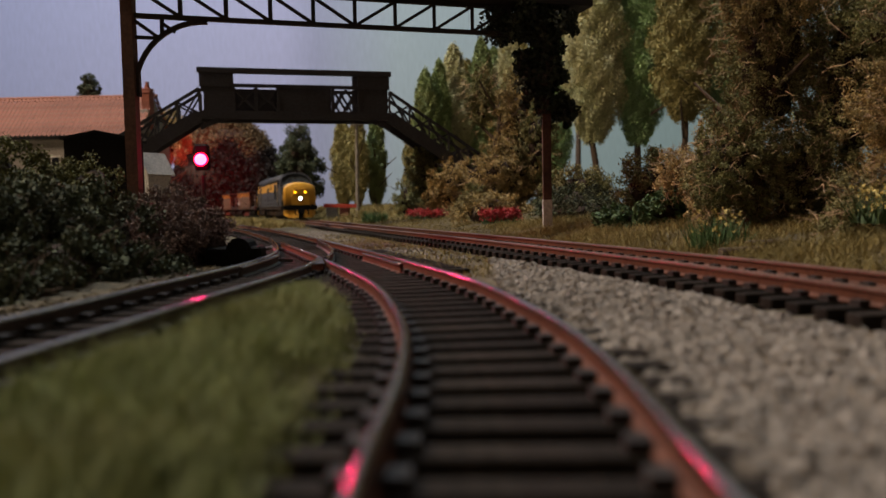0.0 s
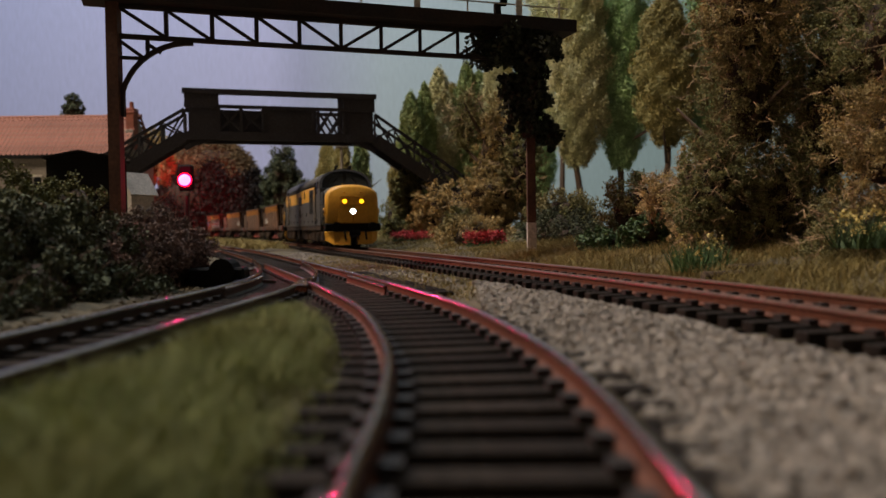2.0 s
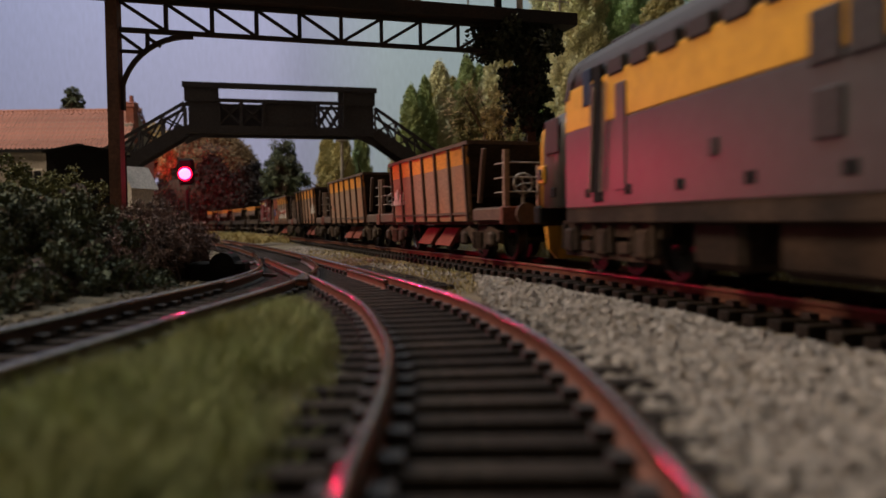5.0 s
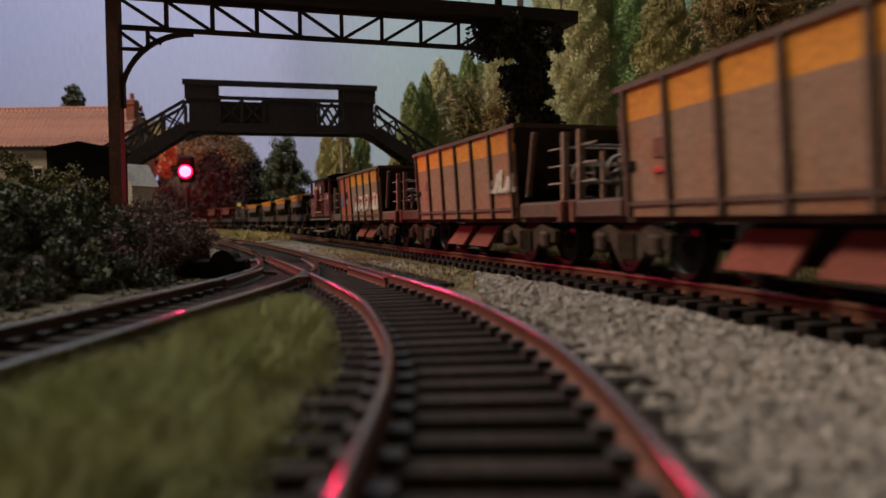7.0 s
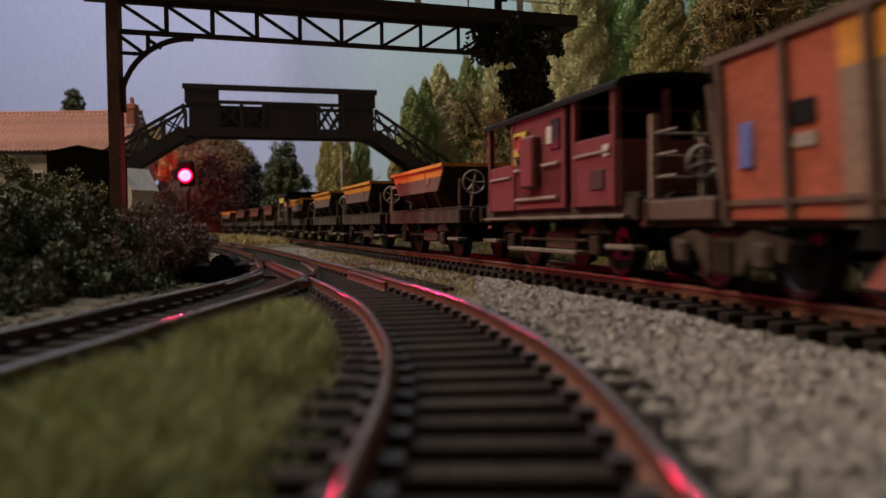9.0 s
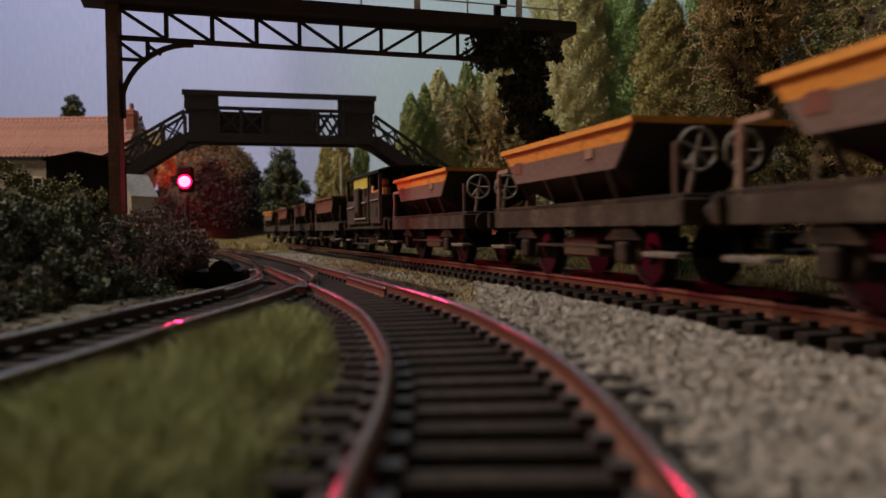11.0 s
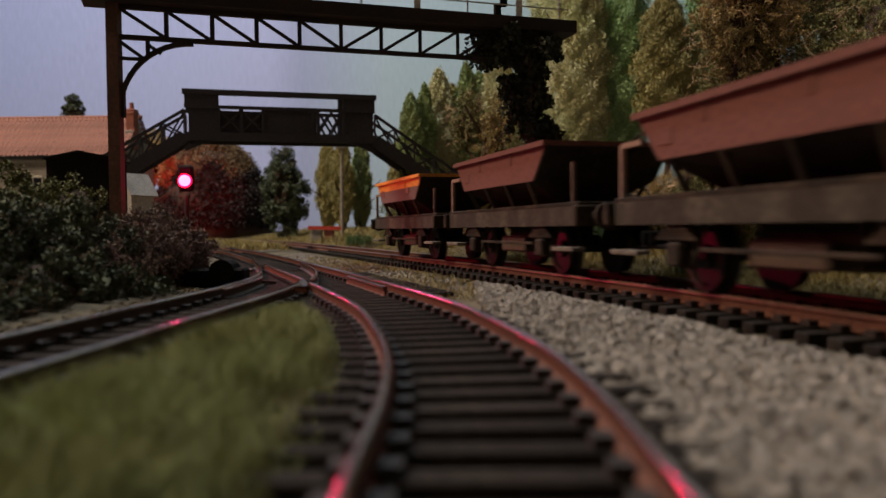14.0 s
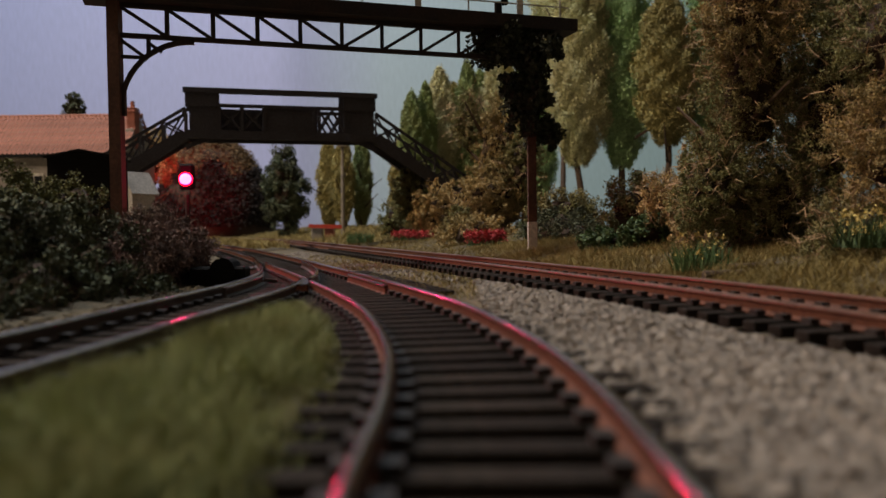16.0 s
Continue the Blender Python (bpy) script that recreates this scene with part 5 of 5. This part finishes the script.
# order of the train: the thing, its centre's place behind the datum, its half base
engine = locomotive()
grey_hopper = bogie_hopper("grey")
plain_hopper = bogie_hopper("plain")
marked_hopper = bogie_hopper("marked")
red_hopper = bogie_hopper("red")
maroon_van = brake_van("maroon")
orange_hopper = small_hopper("orange")
rust_hopper = small_hopper("red")
last_hopper = small_hopper("last")
brown_van = brake_van("brown")
START = Matrix.Identity(4)


def again(ob):
    c = copy_thing(ob, START)
    olds, news = list(ob.children_recursive), list(c.children_recursive)
    for o, k in zip(olds, news):
        for wv, x, r in list(WHEELS):
            if wv is o:
                WHEELS.append((k, x, r))
    return c


TRAIN = [(engine, 850 + 112, 72), (marked_hopper, 1166.5, 50), (plain_hopper, 1315.5, 50), (grey_hopper, 1468.5, 50),
         (red_hopper, 1623.5, 50), (maroon_van, 1743, 24), (orange_hopper, 1855.5, 25), (again(orange_hopper), 1964, 25),
         (again(orange_hopper), 2071, 25), (again(orange_hopper), 2189.5, 25), (brown_van, 2289.5, 24), (rust_hopper, 2400, 25),
         (again(rust_hopper), 2510, 25), (again(rust_hopper), 2621, 25), (last_hopper, 2730, 25)]


def run(t):
    """How far the train has come at t seconds."""
    return 174.0 * min(t, 5.0) + 169.5 * max(0.0, t - 5.0)


def set_on_main(s, base):
    f, b = on_main(s - base), on_main(s + base)
    c, d = (f + b) / 2, f - b
    return pose(c[0] * MM, c[1] * MM, MAIN_Z * MM, 0, 0, math.degrees(math.atan2(d[1], d[0])))


# ---- hedges, trees and flowers ----
def twigs(name, rg, centre, radii, n, length, thick, material, parent, label=""):
    """Fine branching twigs that poke through a crown."""
    bm = bmesh.new()
    c = np.asarray(centre, float)
    for _ in range(n):
        d = rg.normal(size=3)
        d /= np.linalg.norm(d)
        p = c + d * np.asarray(radii) * rg.uniform(0.45, 0.95)
        q = d + rg.normal(0, 0.7, 3)
        for k in range(3):
            e = p + (q / np.linalg.norm(q)) * length * rg.uniform(0.5, 1.0) * (1 - 0.2 * k)
            rod(bm, p, e, thick * (1 - 0.25 * k), 3, thick * (0.75 - 0.25 * k))
            if k < 2:
                s = rg.normal(0, 0.8, 3) + q
                rod(bm, e, e + s / np.linalg.norm(s) * length * 0.5, thick * 0.5, 3, thick * 0.2)
            p, q = e, q + rg.normal(0, 1.0, 3)
    return tagged(part(name, bm, material, parent, label), kind="stuff")


def trunk(parent, base, top, r, rg, material="bark", limbs=5):
    bm = bmesh.new()
    a, b = Vector(base), Vector(top)
    pts = [a.lerp(b, k / 5) + Vector((rg.normal(0, r * 0.5), rg.normal(0, r * 0.5), 0)) * (0 < k < 5) for k in range(6)]
    for k in range(5):
        rod(bm, pts[k], pts[k + 1], r * (1 - 0.15 * k), 8, r * (1 - 0.15 * (k + 1)))
    for k in range(limbs):
        p = a.lerp(b, 0.4 + 0.55 * k / max(1, limbs))
        d = Vector((rg.normal(), rg.normal(), 0.9)).normalized()
        rod(bm, p, p + d * (b - a).length * 0.35, r * 0.4, 5, r * 0.12)
    return part("trunk", bm, material, parent)


def bush(name, label, blobs, leaf, size, seed, twig=None, stem=None, category="bush", inner=True, open_crown=False):
    """blobs: (centre, radii, leaves, lumps, lump radius, material or None)."""
    rg = np.random.default_rng(seed)
    b = thing(name, label, category)
    if stem:
        trunk(b, stem[0], stem[1], stem[2], rg)
    for c, r, n, lumps, lump, mt in blobs:
        pts = clump_points(rg, c, r, int(n * (3.0 if open_crown else 2.4)), int(lumps * (4.0 if open_crown else 1.7)), lump * (0.55 if open_crown else 0.85), 0.25 if open_crown else 0.45)
        if open_crown:
            # ragged: hollows bite into the outline, sprays stand out of it
            e = (pts - np.asarray(c)) / np.asarray(r)
            wave = ripple(pts[:, 0] * 1.3 + pts[:, 2], pts[:, 1] + pts[:, 2] * 0.8, min(r) * 0.34)
            pts = np.asarray(c) + e * np.asarray(r) * (1 + 0.16 * wave)[:, None]
            pts = pts[(wave > -0.62) | (rg.uniform(0, 1, len(pts)) < 0.35)]
        scatter("crown", pts, size * (0.56 if open_crown else 0.62), mt or leaf, rg, b)
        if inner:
            # Dark core inside the leaves: the crown's inner shade is put into its colour.
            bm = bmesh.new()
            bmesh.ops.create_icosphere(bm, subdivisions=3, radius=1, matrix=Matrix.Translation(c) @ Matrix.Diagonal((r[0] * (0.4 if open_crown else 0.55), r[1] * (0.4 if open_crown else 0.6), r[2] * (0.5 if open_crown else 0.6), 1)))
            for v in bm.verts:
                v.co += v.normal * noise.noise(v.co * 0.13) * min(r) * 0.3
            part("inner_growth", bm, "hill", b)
        if twig:
            twigs("twig", rg, c, r, twig[0], twig[1], twig[2], twig[3], b)
    return b


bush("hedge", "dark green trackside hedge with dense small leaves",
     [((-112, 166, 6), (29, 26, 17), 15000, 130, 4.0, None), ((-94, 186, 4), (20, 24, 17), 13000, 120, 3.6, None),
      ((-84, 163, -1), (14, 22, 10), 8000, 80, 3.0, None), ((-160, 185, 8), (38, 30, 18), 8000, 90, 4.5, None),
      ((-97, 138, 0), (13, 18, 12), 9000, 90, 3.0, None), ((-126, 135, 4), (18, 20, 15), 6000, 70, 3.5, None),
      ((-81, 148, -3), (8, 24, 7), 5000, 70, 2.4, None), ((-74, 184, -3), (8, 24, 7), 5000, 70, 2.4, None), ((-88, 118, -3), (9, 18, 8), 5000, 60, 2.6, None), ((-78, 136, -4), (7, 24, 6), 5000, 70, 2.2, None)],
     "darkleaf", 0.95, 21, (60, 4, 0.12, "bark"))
bush("purple_bush", "purple-brown twiggy bush at the end of the hedge",
     [((-77, 221, 4), (13, 19, 13), 14000, 150, 2.2, None), ((-88, 235, 6), (13, 18, 14), 8000, 90, 2.4, None)],
     "plumleaf", 0.62, 22, (150, 3.2, 0.13, "plumleaf"))
bush("olive_bush", "olive green shrub behind the hedge",
     [((-138, 222, 22), (22, 20, 13), 9000, 110, 3.2, None), ((-112, 236, 20), (10, 14, 9), 2500, 40, 2.6, None)], "limeleaf", 0.85, 23)

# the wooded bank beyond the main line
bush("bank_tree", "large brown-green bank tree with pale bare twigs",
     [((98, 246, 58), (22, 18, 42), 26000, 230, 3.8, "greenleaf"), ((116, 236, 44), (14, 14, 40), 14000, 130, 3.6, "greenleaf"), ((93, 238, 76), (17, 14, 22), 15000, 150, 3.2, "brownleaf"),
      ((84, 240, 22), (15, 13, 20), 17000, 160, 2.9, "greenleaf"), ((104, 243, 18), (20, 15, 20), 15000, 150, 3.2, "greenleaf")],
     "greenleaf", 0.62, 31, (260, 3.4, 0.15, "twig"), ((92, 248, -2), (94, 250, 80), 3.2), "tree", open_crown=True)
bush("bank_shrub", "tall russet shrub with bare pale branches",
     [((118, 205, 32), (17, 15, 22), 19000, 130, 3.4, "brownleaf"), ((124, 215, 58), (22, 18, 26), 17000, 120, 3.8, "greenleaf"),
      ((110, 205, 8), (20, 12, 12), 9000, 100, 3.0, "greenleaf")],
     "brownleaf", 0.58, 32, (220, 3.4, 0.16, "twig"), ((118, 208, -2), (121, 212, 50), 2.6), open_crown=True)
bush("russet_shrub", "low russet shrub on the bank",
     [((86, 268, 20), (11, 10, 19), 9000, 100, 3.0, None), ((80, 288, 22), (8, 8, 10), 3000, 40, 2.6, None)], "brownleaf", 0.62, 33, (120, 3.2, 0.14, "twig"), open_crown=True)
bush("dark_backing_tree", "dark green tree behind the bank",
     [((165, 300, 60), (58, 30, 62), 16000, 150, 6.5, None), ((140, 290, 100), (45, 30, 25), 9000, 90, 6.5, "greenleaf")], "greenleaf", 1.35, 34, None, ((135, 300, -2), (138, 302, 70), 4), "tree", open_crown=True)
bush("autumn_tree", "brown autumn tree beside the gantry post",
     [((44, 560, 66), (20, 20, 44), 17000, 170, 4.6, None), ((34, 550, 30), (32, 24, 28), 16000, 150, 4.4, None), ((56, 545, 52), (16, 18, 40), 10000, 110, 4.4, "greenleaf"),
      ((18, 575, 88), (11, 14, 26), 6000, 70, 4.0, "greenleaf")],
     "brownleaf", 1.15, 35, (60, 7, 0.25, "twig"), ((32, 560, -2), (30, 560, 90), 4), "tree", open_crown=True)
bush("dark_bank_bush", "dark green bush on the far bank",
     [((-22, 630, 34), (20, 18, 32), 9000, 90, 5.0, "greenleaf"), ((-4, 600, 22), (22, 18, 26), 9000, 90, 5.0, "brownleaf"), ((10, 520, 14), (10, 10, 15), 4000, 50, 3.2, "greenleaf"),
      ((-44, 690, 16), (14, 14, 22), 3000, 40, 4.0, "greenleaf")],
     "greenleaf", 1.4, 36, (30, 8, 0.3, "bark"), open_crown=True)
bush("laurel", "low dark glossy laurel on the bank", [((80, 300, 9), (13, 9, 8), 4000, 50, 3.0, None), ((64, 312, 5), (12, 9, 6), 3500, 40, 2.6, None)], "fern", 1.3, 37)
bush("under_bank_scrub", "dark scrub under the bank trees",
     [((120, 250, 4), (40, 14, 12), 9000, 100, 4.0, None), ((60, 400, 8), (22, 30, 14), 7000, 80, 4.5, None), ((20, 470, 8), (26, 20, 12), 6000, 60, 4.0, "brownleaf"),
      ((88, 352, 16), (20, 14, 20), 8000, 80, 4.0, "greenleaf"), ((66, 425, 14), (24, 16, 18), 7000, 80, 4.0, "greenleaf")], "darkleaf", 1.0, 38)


# slender trees in front of the sky
def poplar(x, y, z0, z1, w, material, seed, label):
    rg = np.random.default_rng(seed)
    p = thing("poplar", label, "tree", "slender poplars before the sky")
    trunk(p, (x, y, -5), (x, y, z0 + (z1 - z0) * 0.7), 2.6 + w * 0.05, rg, limbs=3)
    n = int(14000 + (z1 - z0) * w * 6.0)
    u = rg.uniform(0, 1, n)
    prof = np.sin(np.pi * np.clip(u, 0.02, 1) ** 0.88) ** 0.5
    a = rg.uniform(0, 6.3, n)
    edge = 1 + 0.18 * np.sin(a * 3 + u * 21 + seed) + 0.12 * np.sin(a * 7 - u * 40)
    r = w * prof * edge * rg.uniform(0.45, 1.0, n) ** 0.5
    pts = np.c_[x + r * np.cos(a), y + 0.6 * r * np.sin(a), z0 + (z1 - z0) * u + rg.normal(0, 2.2, n)]
    scatter("crown", pts, 0.95, material, rg, p, flat=-0.8, long=1.4)
    bm = bmesh.new()
    ring = []
    for k in range(9):
        uu = 0.04 + 0.9 * k / 8
        ww = 0.7 * w * math.sin(math.pi * uu ** 0.88) ** 0.5
        ring.append([(x + ww * math.cos(t * math.pi / 5), y + 0.5 * ww * math.sin(t * math.pi / 5), z0 + (z1 - z0) * uu) for t in range(10)])
    loft(bm, ring)
    smooth(part("inner_growth", bm, material, p))


POPLARS = [(-18, 880, 20, 172, 13, "poplar_far", "green pointed poplar"), (14, 930, 20, 180, 18, "poplar_olive", "olive brown poplar"),
           (46, 940, 20, 196, 18, "poplar_far", "green pointed poplar"), (78, 940, 20, 210, 20, "poplar_olive", "olive brown poplar"),
           (112, 900, 40, 215, 20, "poplar", "green pointed poplar"), (-50, 950, 10, 120, 14, "poplar_olive", "olive brown poplar"),
           (-33, 870, 20, 160, 15, "poplar_far", "green pointed poplar"), (-2, 900, 30, 192, 20, "poplar_gold", "golden green poplar"),
           (30, 905, 30, 200, 17, "poplar_far", "green pointed poplar"), (62, 910, 40, 205, 22, "poplar_gold", "golden green poplar"),
           (92, 905, 50, 190, 17, "poplar_far", "green pointed poplar"), (138, 790, 74, 275, 32, "poplar_gold", "tall golden green poplar"),
           (184, 800, 72, 310, 30, "poplar", "tall green poplar"), (222, 775, 92, 238, 30, "poplar_olive", "olive brown poplar"),
           (275, 790, 60, 300, 32, "poplar", "tall green poplar"), (-128, 1010, 18, 130, 14, "poplar_olive", "olive brown poplar"),
           (-106, 1030, 14, 132, 13, "poplar_far", "green pointed poplar"), (-150, 1040, 16, 128, 16, "poplar_olive", "olive brown poplar"),
           (175, 1150, 250, 420, 46, "poplar_gold", "tall golden green poplar")]
for i, (x, y, z0, z1, w, mt, lb) in enumerate(POPLARS):
    poplar(x, y, z0, z1, w, mt, 50 + i, lb + " before the painted sky")

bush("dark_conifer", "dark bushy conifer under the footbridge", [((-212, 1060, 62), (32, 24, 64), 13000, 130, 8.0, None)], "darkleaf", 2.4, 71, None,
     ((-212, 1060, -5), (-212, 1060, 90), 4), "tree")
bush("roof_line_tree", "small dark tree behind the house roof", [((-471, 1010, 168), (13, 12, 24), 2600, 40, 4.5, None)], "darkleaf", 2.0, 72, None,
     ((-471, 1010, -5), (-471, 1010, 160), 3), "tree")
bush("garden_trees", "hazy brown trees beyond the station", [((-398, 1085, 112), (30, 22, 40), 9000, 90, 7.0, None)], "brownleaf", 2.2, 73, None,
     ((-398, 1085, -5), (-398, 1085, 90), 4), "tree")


# overgrown tunnel mound: brown on its crown, shade below painted as near-black scrub
def tunnel_mound():
    rg = np.random.default_rng(81)
    h = thing("tunnel_mound", "brown scrub-covered mound, shade painted into its dark front", "mound")
    bm = bmesh.new()
    bmesh.ops.create_icosphere(bm, subdivisions=4, radius=1, matrix=Matrix.Translation((-385, 1330, 20)) @ Matrix.Diagonal((92, 90, 146, 1)))
    for v in bm.verts:
        v.co += v.normal * noise.noise(v.co * 0.03) * 14
        v.co.z = max(v.co.z, -5)
    smooth(part("mound_core", bm, "hill", h))
    d = rg.normal(size=(30000, 3))
    d[:, 1] = -np.abs(d[:, 1])
    d[:, 2] = np.abs(d[:, 2])
    d /= np.linalg.norm(d, axis=1)[:, None]
    # Scrub below the crown gets the near-black material: shade put into colour.
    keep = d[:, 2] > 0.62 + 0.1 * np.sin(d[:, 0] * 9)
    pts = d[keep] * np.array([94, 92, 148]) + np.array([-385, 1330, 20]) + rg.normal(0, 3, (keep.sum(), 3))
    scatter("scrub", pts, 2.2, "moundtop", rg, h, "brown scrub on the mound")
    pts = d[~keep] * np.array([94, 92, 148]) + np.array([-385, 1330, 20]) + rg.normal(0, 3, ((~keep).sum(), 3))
    scatter("dark_scrub", pts, 2.6, "mound", rg, h, "scrub low on the mound, painted near-black for shade")


tunnel_mound()


def flower_clump(name, label, c, r, n, petals, petal, blade, seed, height):
    rg = np.random.default_rng(seed)
    f = thing(name, label, "flowers")
    k = rg.uniform(-1, 1, (n, 2)) * np.array(r)
    pts = np.c_[c[0] + k[:, 0], c[1] + k[:, 1], np.full(n, c[2])]
    a = rg.uniform(0, 6.3, n)
    d = np.c_[np.cos(a), np.sin(a), 0 * a] * 0.22
    tip = np.c_[rg.normal(0, 0.35, (n, 2)), np.ones(n)] * height * rg.uniform(0.6, 1.1, (n, 1))
    v = np.stack([pts - d, pts + d, pts + tip], 1).reshape(-1, 3)
    raw("leaf_blade", v, np.arange(3 * n).reshape(n, 3).tolist(), blade, f)
    k = rg.uniform(-1, 1, (petals, 2)) * np.array(r) * 1.05
    heads = np.c_[c[0] + k[:, 0], c[1] + k[:, 1], c[2] + height * rg.uniform(0.45, 1.2, petals)]
    each = np.repeat(heads, 6, 0) + rg.normal(0, 0.32 if petals < 100 else 0.9, (petals * 6, 3))
    scatter("petal", each, 0.42 if petals < 100 else 0.75, petal, rg, f)
    return f


flower_clump("daffodils", "clump of yellow daffodils beside the main line", (69, 211, -0.5), (6.5, 6), 300, 34, "petal", "daffleaf", 91, 8.5)
flower_clump("yellow_flowers", "yellow flowering plant at the foot of the bank", (105, 188, 6), (9, 6), 420, 95, "petal", "fern", 92, 8)
flower_clump("red_flowers", "red flowers low on the bank", (23, 425, 2), (10, 9), 500, 330, "redpetal", "fern", 93, 6)
flower_clump("red_flowers", "red flowers by the far bushes", (-22, 575, 3), (14, 8), 300, 260, "redpetal", "fern", 94, 5)
flower_clump("green_tuft", "bright green tuft by the far line", (-68, 640, 0), (10, 8), 500, 0 + 4, "petal", "daffleaf", 95, 10)


def log(x, y, turn, length, r):
    o = thing("log", "old dark timber lying on the bank", "log", "timbers on the bank")
    bm = bmesh.new()
    rod(bm, (-length / 2, 0, 0), (length / 2, 0, 0.4), r, 9, r * 0.85)
    ob = part("timber", bm, "bark", o)
    o.matrix_world = pose(x * MM, y * MM, float(ground_height(np.array([x]), np.array([y]))[0] + r * 0.7) * MM, 0, 0, turn)


log(72, 196, 12, 15, 1.2)
log(80, 203, -6, 12, 0.9)


def motions():
    steps = [i * 0.25 for i in range(65)]
    for ob, place, base in TRAIN:
        walk(ob, [(t, set_on_main(place - run(t), base)) for t in steps])
    # each wheelset rolls without slipping, turning about its axle
    beats = [i * 0.04 for i in range(401)]
    for w, x, r in WHEELS:
        walk(w, [(t, Matrix.Translation((x * MM, 0, r * MM)) @ Matrix.Rotation(run(t) / r, 4, "Y")) for t in beats])


motions()
